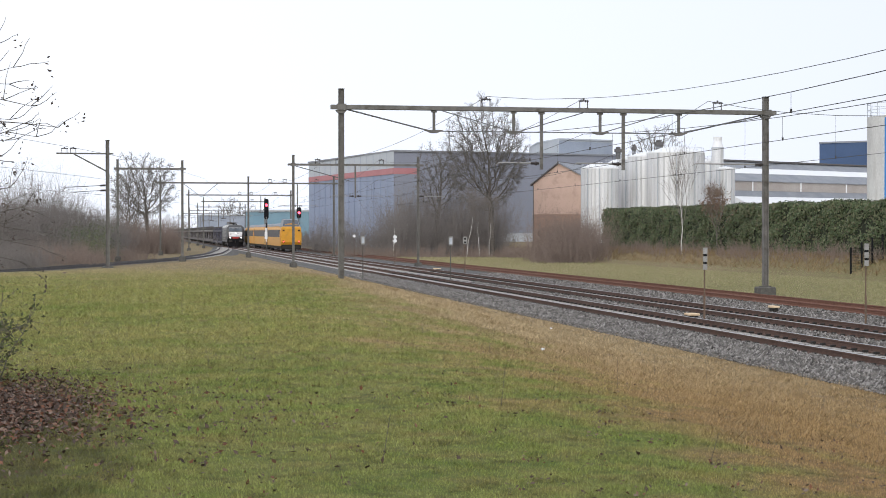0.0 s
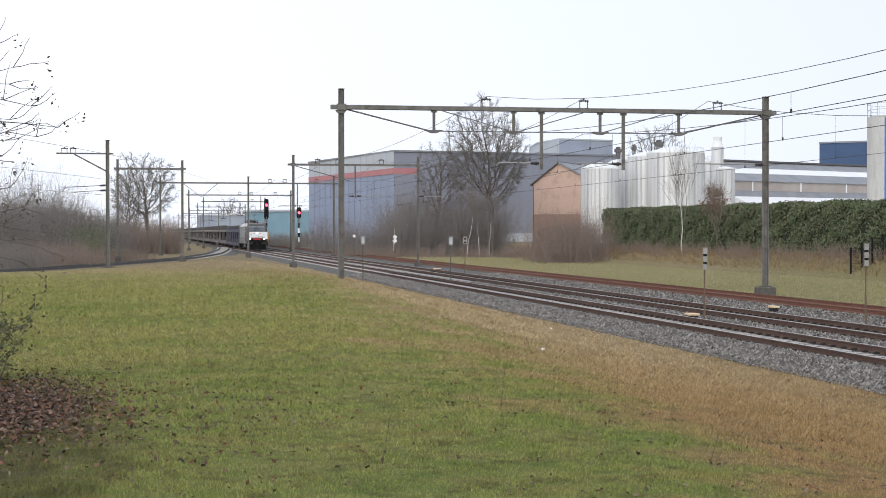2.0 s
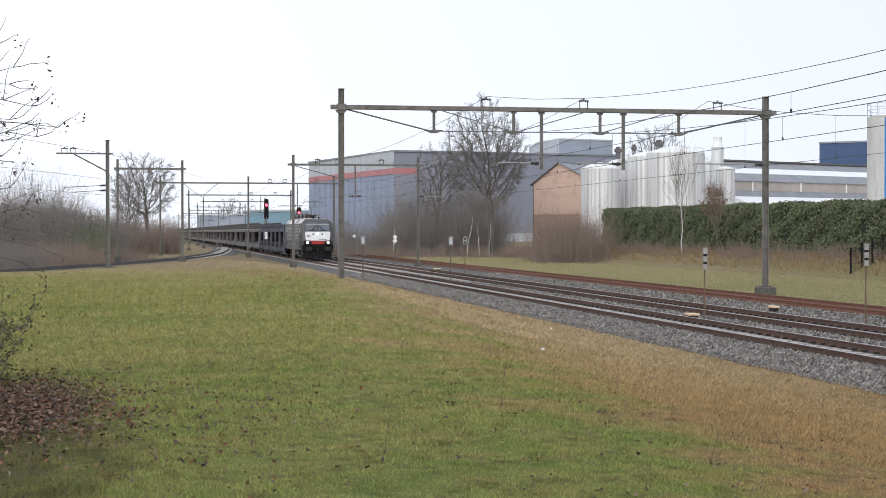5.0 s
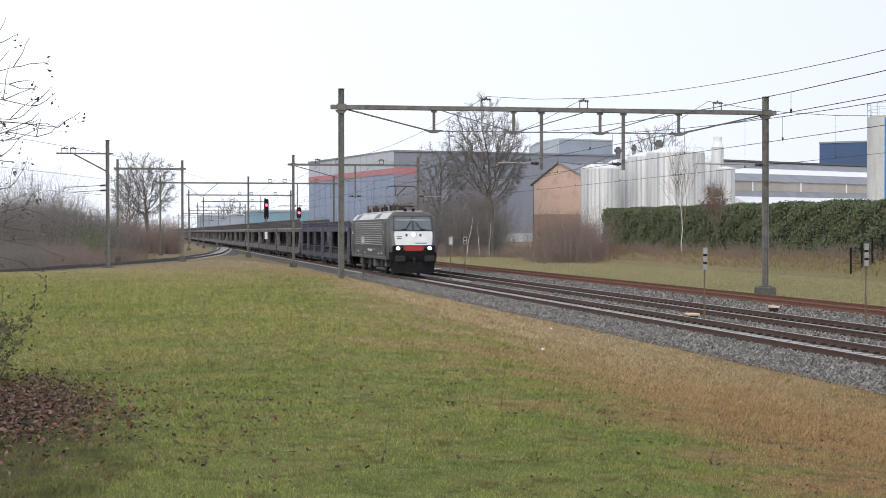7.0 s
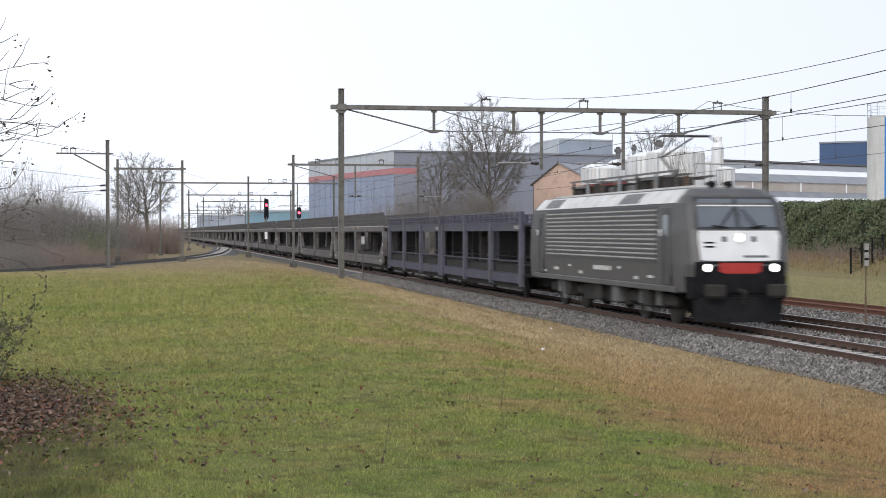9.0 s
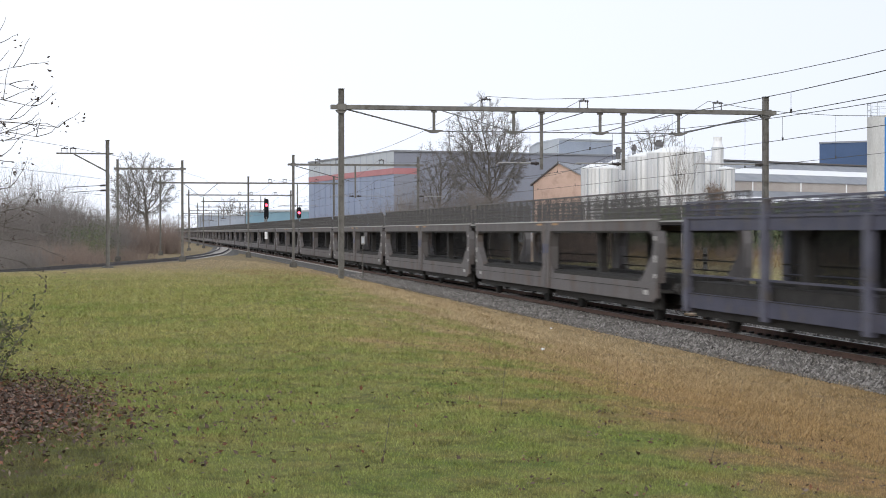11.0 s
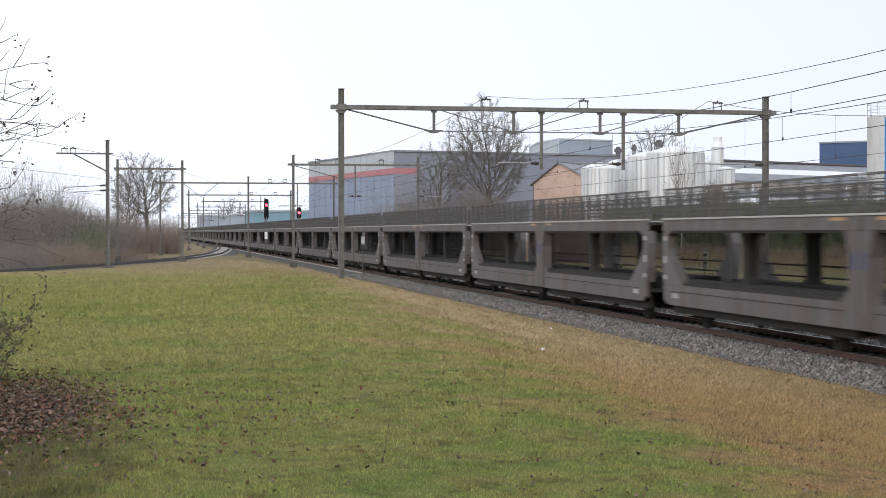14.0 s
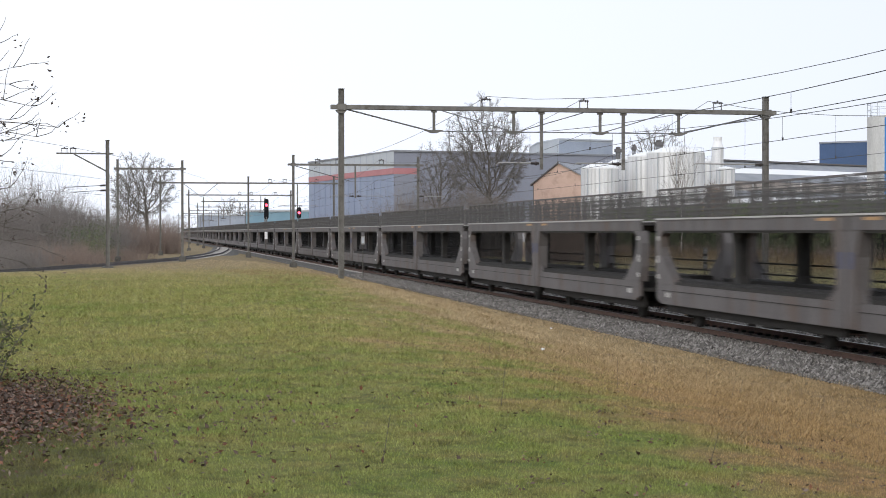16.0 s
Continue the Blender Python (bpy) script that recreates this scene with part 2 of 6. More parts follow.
M_BIRCH = material("birch_bark", (0.42, 0.40, 0.37), (0.66, 0.64, 0.61), 0.85, scale=4, bump=0.1, streak=(1, 1, 3), dirt=(0.1, 0.09, 0.08, 5.0))
M_HEDGE = island_material("hedge_leaf", [(0.04, 0.06, 0.03), (0.105, 0.14, 0.065), (0.065, 0.095, 0.044), (0.17, 0.185, 0.1), (0.12, 0.10, 0.062)], 0.6)
# near-black: the shade between the hedge leaves is put into this colour
M_HEDGECORE = material("hedge_shade_core", (0.012, 0.016, 0.008), (0.03, 0.035, 0.018), 0.95, scale=3, bump=0.5)
M_DARKLEAF = island_material("withered_dark_leaf", [(0.05, 0.04, 0.032), (0.10, 0.08, 0.065), (0.07, 0.055, 0.05), (0.16, 0.12, 0.10)], 0.8)
M_DRYLEAF = island_material("dry_leaf", [(0.10, 0.065, 0.04), (0.2, 0.13, 0.085), (0.14, 0.095, 0.07), (0.30, 0.20, 0.15)], 0.8)
M_BUSHLEAF = island_material("bush_leaf", [(0.035, 0.05, 0.015), (0.09, 0.10, 0.03), (0.06, 0.06, 0.03), (0.13, 0.11, 0.05)], 0.6)
M_LAMP = glow("lamp_white", (1.0, 0.98, 0.94), 4.0)
M_REDLAMP = glow("lamp_red", (1.0, 0.06, 0.10), 5.0)
M_TAIL = glow("tail_lamp_red", (1.0, 0.12, 0.08), 1.6)


# ---- mesh helpers ----
def part(name, bm, mat, parent=None, label="", smooth=False):
    me = bpy.data.meshes.new(name)
    bm.normal_update()
    if smooth:
        for fc in bm.faces:
            fc.smooth = True
    bm.to_mesh(me)
    bm.free()
    me.materials.append(mat)
    ob = new(name, me)
    ob.parent = parent
    if label:
        ob["label"] = label
    return ob


def thing(name, m, label, category, group="", kind=""):
    return tagged(place(new(name), m), label, category, group, kind)


def place(ob, m):
    ob.matrix_basis = m
    return ob


def box(bm, x0, x1, y0, y1, z0, z1, bev=0.0):
    g = bmesh.ops.create_cube(bm, size=1.0)
    vs = g["verts"]
    for v in vs:
        v.co = Vector(((x0 + x1) / 2 + v.co.x * (x1 - x0), (y0 + y1) / 2 + v.co.y * (y1 - y0), (z0 + z1) / 2 + v.co.z * (z1 - z0)))
    if bev:
        es = {e for v in vs for e in v.link_edges}
        bmesh.ops.bevel(bm, geom=list(es), offset=bev, segments=1, affect="EDGES")
    return bm


def boxes(*rows, bev=0.0):
    bm = bmesh.new()
    for r in rows:
        box(bm, *r, bev=bev)
    return bm


def tube(bm, a, b, r0, r1=None, n=8, caps=True):
    a, b = Vector(a), Vector(b)
    r1 = r0 if r1 is None else r1
    d = (b - a).normalized()
    u = d.orthogonal().normalized()
    w = d.cross(u)
    ra = [bm.verts.new(a + (u * math.cos(k) + w * math.sin(k)) * r0) for k in [2 * math.pi * i / n for i in range(n)]]
    rb = [bm.verts.new(b + (u * math.cos(k) + w * math.sin(k)) * r1) for k in [2 * math.pi * i / n for i in range(n)]]
    for i in range(n):
        bm.faces.new((ra[i], ra[(i + 1) % n], rb[(i + 1) % n], rb[i]))
    if caps:
        bm.faces.new(ra[::-1])
        bm.faces.new(rb)
    return bm


def tubes(*rows, n=8):
    bm = bmesh.new()
    for r in rows:
        tube(bm, *r, n=n)
    return bm


def loft(bm, rings, close=True, caps=True):
    vs = [[bm.verts.new(p) for p in ring] for ring in rings]
    for a, b in zip(vs, vs[1:]):
        for i in range(len(a) if close else len(a) - 1):
            j = (i + 1) % len(a)
            bm.faces.new((a[i], a[j], b[j], b[i]))
    if caps:
        bm.faces.new(vs[0][::-1])
        bm.faces.new(vs[-1])
    return bm


def prism(bm, outline, axis, lo, hi):
    """A flat outline pushed along an axis: outline in the other two axes."""
    def at(p, k):
        return {"x": (k, p[0], p[1]), "y": (p[0], k, p[1]), "z": (p[0], p[1], k)}[axis]
    loft(bm, [[at(p, lo) for p in outline], [at(p, hi) for p in outline]])
    bmesh.ops.recalc_face_normals(bm, faces=bm.faces[:])
    return bm


def raw(name, verts, faces, mat, parent=None, size=3):
    """A mesh from arrays of vertices and equal-sided faces."""
    me = bpy.data.meshes.new(name)
    verts, faces = np.asarray(verts, dtype=np.float32), np.asarray(faces, dtype=np.int32)
    me.vertices.add(len(verts))
    me.vertices.foreach_set("co", verts.ravel())
    me.loops.add(faces.size)
    me.loops.foreach_set("vertex_index", faces.ravel())
    me.polygons.add(len(faces))
    me.polygons.foreach_set("loop_start", np.arange(0, faces.size, size, dtype=np.int32))
    me.update(calc_edges=True)
    me.materials.append(mat)
    ob = new(name, me)
    ob.parent = parent
    return ob


def smooth01(t):
    t = np.clip(t, 0, 1)
    return t * t * (3 - 2 * t)


# ---- lie of the land ----
T1, T2, T3 = 15.85, 19.4, 24.95
LEFT_Y = np.array([-40, 20, 60, 102, 126, 144, 155, 195, 255, 310, 400.0])
LEFT_X = np.array([-55, -34, -20.5, -8.6, -2.7, 1.4, 3.6, 8.4, 12.4, 15.1, 15.85])


def left_x(y):
    return np.interp(y, LEFT_Y, LEFT_X)


def land(x, y):
    top = np.interp(y, [-60, 10, 40, 70, 110, 150, 300], [1.0, 1.0, 0.86, 0.62, 0.12, 0.05, -0.25])
    wide = np.interp(y, [30, 70], [10.5, 5.3])
    z = -0.36 + smooth01((13.3 - x) / wide) * (top + 0.36)
    z = z + smooth01((x - 43) / 7) * 1.15
    return z


# ---- ground ----
def build_ground():
    xs = np.concatenate([np.linspace(-2500, -200, 12), np.linspace(-180, -20, 30), np.arange(-18, 33, 0.4), np.arange(34, 80, 1.5), np.linspace(85, 300, 20), np.linspace(400, 2500, 10)])
    ys = np.concatenate([np.linspace(-800, -60, 8), np.linspace(-50, 0, 30), np.arange(1, 60, 0.5), np.arange(60, 160, 2.0), np.linspace(165, 500, 40), np.linspace(550, 4000, 14)])
    gx, gy = np.meshgrid(xs, ys)
    gz = land(gx, gy)
    nx, ny = len(xs), len(ys)
    idx = np.arange(nx * ny).reshape(ny, nx)
    fc = np.stack([idx[:-1, :-1], idx[:-1, 1:], idx[1:, 1:], idx[1:, :-1]], -1).reshape(-1, 4)
    ob = raw("ground", np.stack([gx, gy, gz], -1).reshape(-1, 3), fc, M_GROUND, size=4)
    ob.data.polygons.foreach_set("use_smooth", np.ones(len(fc), dtype=bool))
    tagged(ob, "gently sloping meadow of short green and straw-brown winter grass", "ground", kind="structure")


def sweep(path, section):
    """A section (across, up) carried along a list of (x, y, z)."""
    bm = bmesh.new()
    rings = []
    for i, p in enumerate(path):
        a, b = Vector(path[max(i - 1, 0)]), Vector(path[min(i + 1, len(path) - 1)])
        d = (b - a).normalized()
        side = Vector((d.y, -d.x, 0)).normalized()
        rings.append([Vector(p) + side * s + Vector((0, 0, u)) for s, u in section])
    loft(bm, rings)
    bmesh.ops.recalc_face_normals(bm, faces=bm.faces[:])
    return bm


RAIL = [(-0.075, -0.17), (0.075, -0.17), (0.075, -0.155), (0.012, -0.13), (0.012, -0.045), (0.036, -0.035), (0.036, -0.003), (-0.036, -0.003), (-0.036, -0.035), (-0.012, -0.045), (-0.012, -0.13), (-0.075, -0.155)]


def sleeper_mesh(mat):
    bm = bmesh.new()
    sec = lambda w, zt: [(-w / 2 - 0.02, -0.36), (w / 2 + 0.02, -0.36), (w / 2, zt), (-w / 2, zt)]
    loft(bm, [[(x, y, z) for y, z in sec(w, zt)] for x, w, zt in ((-1.26, 0.22, -0.19), (-0.5, 0.22, -0.172), (-0.35, 0.2, -0.172), (0.35, 0.2, -0.172), (0.5, 0.22, -0.172), (1.26, 0.22, -0.19))])
    bmesh.ops.recalc_face_normals(bm, faces=bm.faces[:])
    me = bpy.data.meshes.new("sleeper")
    bm.to_mesh(me)
    bm.free()
    me.materials.append(mat)
    return me


def clip_mesh():
    bm = bmesh.new()
    for x in (-0.753, 0.753):
        for s in (-1, 1):
            box(bm, x + s * 0.11 - 0.05, x + s * 0.11 + 0.05, -0.06, 0.06, -0.172, -0.115)
    me = bpy.data.meshes.new("rail_clip")
    bm.to_mesh(me)
    bm.free()
    me.materials.append(M_DARKUNDER)
    return me


def straight_track(x, mat, label, seed):
    tr = tagged(new("railway_track"), label, "railway track", "parallel tracks", "structure")
    for s in (-0.753, 0.753):
        part("rail", sweep([(x + s, -60, 0), (x + s, 200, 0), (x + s, 900, 0)], RAIL), mat, tr)
        part("running_surface", boxes((x + s - 0.034, x + s + 0.034, -60, 900, -0.003, 0.001)), M_RAILTOP if mat is M_RAIL else M_RUST, tr)
    return tr


def sleepers_of(tr, x, mat, first, last, clips):
    me, ce = sleeper_mesh(mat), clip_mesh()
    y = first
    while y < first + 0.6 * 140:
        o = new("sleeper", me)
        o.location = (x, y, 0)
        o.parent = tr
        if clips:
            c = new("rail_clip", ce)
            c.location = (x, y, 0)
            c.parent = tr
        y += 0.6
    vs = np.array([v.co for v in me.vertices])
    rest_v, rest_f, k = [], [], 0
    quads = [p.vertices[:] for p in me.polygons if len(p.vertices) == 4]
    while y < last:
        rest_v.append(vs + [x, y, 0])
        rest_f.append(np.array(quads) + k)
        k += len(vs)
        y += 0.6
    tagged(raw("far_sleepers", np.concatenate(rest_v), np.concatenate(rest_f), mat, tr, 4), kind="stuff")


def build_tracks():
    bed = bmesh.new()
    prism(bed, [(13.3, -0.5), (13.35, -0.335), (13.85, -0.325), (14.5, -0.19), (17.2, -0.2), (17.6, -0.24), (18.0, -0.2), (20.8, -0.2), (21.6, -0.27), (23.2, -0.27), (23.7, -0.21), (26.3, -0.21), (27.0, -0.33), (27.0, -0.5)], "y", -60, 900)
    tagged(part("track_bed", bed, M_BALLAST), "grey crushed-stone ballast bed under the parallel tracks", "ballast bed", kind="structure")
    global TRACKS
    TRACKS = [straight_track(T1, M_RAIL, "main railway track with brown rails on concrete sleepers", 1),
              straight_track(T2, M_RAIL, "second main track with brown rails on concrete sleepers", 2),
              straight_track(T3, M_RUST, "little-used siding with rust-red rails", 3)]
    path = [(float(left_x(y)), y, float(np.interp(y, [120, 300], [0.28, 0.0]))) for y in np.arange(-36, 311, 3.0)]
    # ease the corners of the curve
    for _ in range(12):
        path = [path[0]] + [tuple((Vector(a) + 2 * Vector(b) + Vector(c)) / 4) for a, b, c in zip(path, path[1:], path[2:])] + [path[-1]]
    lb = sweep(path, [(-2.6, -0.5), (-1.6, -0.2), (1.6, -0.2), (2.6, -0.5)])
    tagged(part("branch_track_bed", lb, M_BALLAST), "narrow ballast bed of the curving branch line", "ballast bed", kind="structure")
    br = tagged(new("branch_track"), "single curving branch track with dark rails", "railway track", kind="structure")
    for s in (-0.753, 0.753):
        bm = sweep(path, [(a + s, b) for a, b in RAIL])
        part("rail", bm, M_TILE, br)
    me = sleeper_mesh(M_SLEEPER)
    for i in range(40, len(path) - 1):
        a, b = Vector(path[i]), Vector(path[i + 1])
        d = b - a
        for k in range(5):
            o = new("sleeper", me)
            o.matrix_basis = Matrix.Translation(a + d * k / 5) @ Matrix.Rotation(-math.atan2(d.x, d.y), 4, "Z")
            o.parent = br


def build_ballast_stones():
    rng = np.random.default_rng(5)
    base = np.array([[1, 0, 0], [-1, 0, 0], [0, 1, 0], [0, -1, 0], [0, 0, 1], [0, 0, -0.6]], dtype=float)
    fcs = np.array([[0, 2, 4], [2, 1, 4], [1, 3, 4], [3, 0, 4], [2, 0, 5], [1, 2, 5], [3, 1, 5], [0, 3, 5]])

    def heap(n, x0, x1, y0, y1, zf, size, pitch=None):
        y = y0 + (y1 - y0) * rng.random(n) ** 1.6
        x = x0 + (x1 - x0) * rng.random(n)
        r = size * (0.6 + 0.8 * rng.random(n))
        v = base[None] * r[:, None, None] * (0.6 + 0.8 * rng.random((n, 6, 1)))
        a = rng.random(n) * 6.28
        ca, sa = np.cos(a)[:, None], np.sin(a)[:, None]
        vx, vy = v[..., 0] * ca - v[..., 1] * sa, v[..., 0] * sa + v[..., 1] * ca
        t = rng.normal(0, 0.6, n)[:, None]
        vz = v[..., 2] + vx * t * 0.5
        if pitch is not None:
            k = np.abs((y - pitch) % 0.6 - 0.3) < 0.165
            vx, vy, vz, x, y = vx[k], vy[k], vz[k], x[k], y[k]
        return np.stack([vx + x[:, None], vy + y[:, None], vz + (zf(x) + 0.01)[:, None]], -1)

    prof = lambda x: np.interp(x, [12.9, 13.85, 14.5, 17.2, 17.6, 18.0, 20.8, 21.6, 23.2, 23.7, 26.3, 27.0], [-0.335, -0.325, -0.18, -0.19, -0.23, -0.19, -0.19, -0.26, -0.26, -0.2, -0.2, -0.32])
    sets = [heap(34000, 13.6, 14.95, 26, 110, prof, 0.047), heap(20000, 15.2, 16.5, 26, 80, lambda x: prof(x) - 0.032, 0.03, 26), heap(14000, 16.75, 18.5, 26, 90, prof, 0.045), heap(20000, 18.75, 20.05, 30, 90, lambda x: prof(x) - 0.032, 0.03, 30), heap(22000, 20.3, 24.0, 34, 110, prof, 0.047), heap(5000, 25.85, 26.9, 40, 110, prof, 0.045), heap(9000, 13.2, 13.75, 26, 90, prof, 0.02)]
    v = np.concatenate(sets)
    n = len(v)
    f = (fcs[None] + 6 * np.arange(n)[:, None, None]).reshape(-1, 3)
    tagged(raw("ballast_stones", v.reshape(-1, 3), f, M_STONE), "loose grey crushed ballast stones between and beside the rails", "ballast", kind="stuff")


# ---- overhead line ----
def plinth_for(parent, x, z, r=0.46):
    bm = boxes((x - r, x + r, -r, r, z - 0.9, z + 0.32), bev=0.05)
    box(bm, x - 0.22, x + 0.22, -0.22, 0.22, z + 0.31, z + 0.36)
    return part("plinth", bm, M_CONCRETE, parent, "grey cast concrete plinth")


def mast_on(parent, x, z0, z1, w=0.24, label=""):
    """An upright H-section post."""
    h = w / 2
    bm = boxes((x - h, x - h + 0.03, -h, h, z0, z1), (x + h - 0.03, x + h, -h, h, z0, z1), (x - h + 0.03, x + h - 0.03, -0.03, 0.03, z0, z1))
    box(bm, x - h - 0.02, x + h + 0.02, -h - 0.02, h + 0.02, z1, z1 + 0.02)
    return part("mast", bm, M_MAST, parent, label)


def insulator_pair(parent, x, z, lift=0.0):
    bm = bmesh.new()
    for s in (-0.18, 0.18):
        tube(bm, (x + s, 0, z - 0.02), (x + s, 0, z + 0.3), 0.022)
    box(bm, x - 0.25, x + 0.25, -0.04, 0.04, z - 0.06, z)
    tube(bm, (x - 0.24, 0, z + 0.31), (x + 0.24, 0, z + 0.31), 0.025)
    for s in (-0.16, -0.08, 0.08, 0.16):
        tube(bm, (x + s - 0.015, 0, z + 0.31), (x + s + 0.015, 0, z + 0.31), 0.062)
    tube(bm, (x, 0, z + 0.3), (x, 0, z + 0.42), 0.04)
    return part("insulator", bm, M_CERAMIC, parent, "dark insulator pair on top of the beam")


def wire_arm(parent, x_post, x_wire, z=5.62, drop=0.12):
    s = 1 if x_wire > x_post else -1
    bm = tubes(((x_post, 0, z), (x_wire + s * 0.3, 0, z + 0.02), 0.03), ((x_wire + s * 0.3, 0, z + 0.02), (x_wire + s * 0.45, 0, z - 0.08), 0.02))
    part("registration_arm", bm, M_PLATE, parent, "pale slender registration arm")
    ins = tubes(((x_post + s * 0.12, 0, z), (x_post + s * 0.5, 0, z), 0.06), ((x_post + s * 0.2, 0, z - 0.01), (x_post + s * 0.3, 0, z), 0.09))
    return part("insulator", ins, M_CERAMIC, parent)


def portal(y, xl, xr, beam_z, gl, gr, detail=0, over=0.45, plinths=(True, True), label=""):
    p = thing("catenary_portal", pose(0, y, 0), label or "grey-green steel portal carrying the overhead wires", "catenary portal", "portals over the tracks")
    wm, pr, bh = (0.24, 0.39, 0.09) if detail else (0.2, 0.3, 0.08)
    mast_on(p, xl, gl - 0.6, beam_z + 0.78, wm)
    mast_on(p, xr, gr - 0.6, beam_z + 0.72, wm)
    if plinths[0]:
        plinth_for(p, xl, gl, pr)
    if plinths[1]:
        plinth_for(p, xr, gr, pr)
    b = boxes((xl - over, xr + over, -0.2, -0.06, beam_z - bh, beam_z + bh), (xl - over, xr + over, 0.12, 0.2, beam_z - bh, beam_z + bh))
    for k in range(int((xr - xl) / 1.2)):
        box(b, xl + 0.6 + 1.2 * k, xl + 0.7 + 1.2 * k, -0.06, 0.12, beam_z + 0.05, beam_z + 0.09)
    part("beam", b, M_MAST, p)
    for x in (xl, xr):
        if not detail:
            part("bracket", boxes((x - 0.16, x + 0.16, -0.22, 0.22, beam_z - 0.12, beam_z - 0.084), (x - 0.16, x + 0.16, -0.22, 0.22, beam_z + 0.084, beam_z + 0.12)), M_MAST, p)
            continue
        bm = boxes((x - 0.2, x + 0.2, -0.235, -0.2, beam_z - 0.13, beam_z + 0.13))
        prism(bm, [(x - 0.24, beam_z - 0.13), (x + 0.24, beam_z - 0.13), (x + 0.125, beam_z - 0.27), (x - 0.125, beam_z - 0.27)], "y", -0.16, 0.16)
        part("bracket", bm, M_MAST, p)
    if not detail:
        for x in (T1 - 1.5, T1 + 0.2, T2 + 0.3):
            if xl < x < xr:
                insulator_pair(p, x, beam_z + 0.11)
        for x in (17.5,):
            if xl < x < xr:
                part("drop_post", boxes((x - 0.06, x + 0.06, -0.06, 0.06, 5.45, beam_z - 0.11)), M_MAST, p)
                wire_arm(p, x, T1)
                wire_arm(p, x, T2)
    return p


def build_overhead():
    p = portal(71, 8.52, 28.0, 8.06, 0.45, -0.2, detail=1, plinths=(False, True), label="tall grey-green steel portal spanning three railway tracks")
    for x in (12.62, 16.21, 20.18, 23.86):
        bm = boxes((x - 0.055, x + 0.055, -0.055, 0.055, 7.12, 7.95), (x - 0.12, x + 0.12, -0.09, 0.09, 7.88, 7.95))
        prism(bm, [(x - 0.38, 7.11), (x - 0.38, 7.07), (x - 0.12, 6.97), (x + 0.12, 6.97), (x + 0.38, 7.07), (x + 0.38, 7.11)], "y", -0.09, 0.09)
        part("short_hanger", bm, M_MAST, p)
    for x, xw, in ((17.48, T1), (21.26, T2)):
        part("drop_post", boxes((x - 0.065, x + 0.065, -0.06, 0.06, 5.4, 7.95), (x - 0.13, x + 0.13, -0.1, 0.1, 7.86, 7.95)), M_MAST, p)
        wire_arm(p, x, xw, 5.68)
    wire_arm(p, 28.0, T3, 5.7)
    ties = tubes(((12.62, 0, 7.06), (23.86, 0, 7.06), 0.022), ((8.7, 0, 7.98), (12.3, 0, 7.1), 0.032), ((13.0, 0, 7.95), (16.0, 0, 7.12), 0.02), ((24.1, 0, 7.1), (27.8, 0, 7.95), 0.032), ((20.4, 0, 7.1), (23.2, 0, 7.95), 0.02), ((16.5, 0, 7.1), (19.4, 0, 7.95), 0.02))
    part("tie_rod", ties, M_STEEL, p)
    for x in (14.96, 19.42, 25.7):
        insulator_pair(p, x, 8.17)
    q = portal(136, 12.32, 22.82, 8.22, -0.25, -0.3)
    part("tie_rod", tubes(((12.5, 0, 8.1), (17.0, 0, 6.9), 0.035)), M_STEEL, q)
    wire_arm(q, 22.8, T3 - 0.2)
    q = portal(188, 2.0, 21.7, 8.2, 0.1, -0.25, label="wide slender steel portal over main and branch tracks")
    mast_on(q, 11.9, -0.5, 8.95, 0.2)
    plinth_for(q, 11.9, -0.05, 0.3)
    part("tie_rod", tubes(((4.6, 0, 8.1), (6.6, 0, 6.6), 0.03), ((8.4, 0, 8.1), (6.6, 0, 6.6), 0.03)), M_STEEL, q)
    portal(247, 6.8, 22.0, 8.15, -0.1, -0.25)
    portal(300, 10.9, 22.0, 8.15, -0.2, -0.25)
    for y in (362, 425, 490, 560, 640):
        portal(y, 11.9, 22.2, 8.1, -0.25, -0.25)
    # branch line
    portal(144.2, -2.1, 3.42, 8.1, 0.15, 0.2, label="narrow steel portal over the curving branch track", over=0.3)
    m = thing("catenary_mast", pose(-2.4, 117.4, 0), "dark single steel mast with a cantilever arm", "catenary mast")
    mast_on(m, 0, -0.5, 9.05, 0.26)
    plinth_for(m, 0, -0.12, 0.42)
    part("cantilever", tubes(((0.4, 0, 8.12), (-3.5, 0, 8.12), 0.055), ((-0.1, 0, 6.9), (-2.3, 0, 8.08), 0.05)), M_MAST, m)
    insulator_pair(m, -2.35, 8.15)
    insulator_pair(m, -2.95, 8.15)
    part("registration_arm", tubes(((-0.1, 0, 5.9), (-2.9, 0, 5.75), 0.025), ((-0.1, 0, 5.55), (-2.6, 0, 5.4), 0.02), ((-2.9, 0, 5.75), (-3.1, 0, 5.4), 0.02)), M_STEEL, m)
    part("insulator", tubes(((-0.15, 0, 5.9), (-0.5, 0, 5.88), 0.07)), M_CERAMIC, m)
    part("insulator", tubes(((-0.15, 0, 5.55), (-0.5, 0, 5.53), 0.07)), M_CERAMIC, m)


def ring5(r):
    return [(r * math.cos(1.2566 * k), r * math.sin(1.2566 * k)) for k in range(5)]


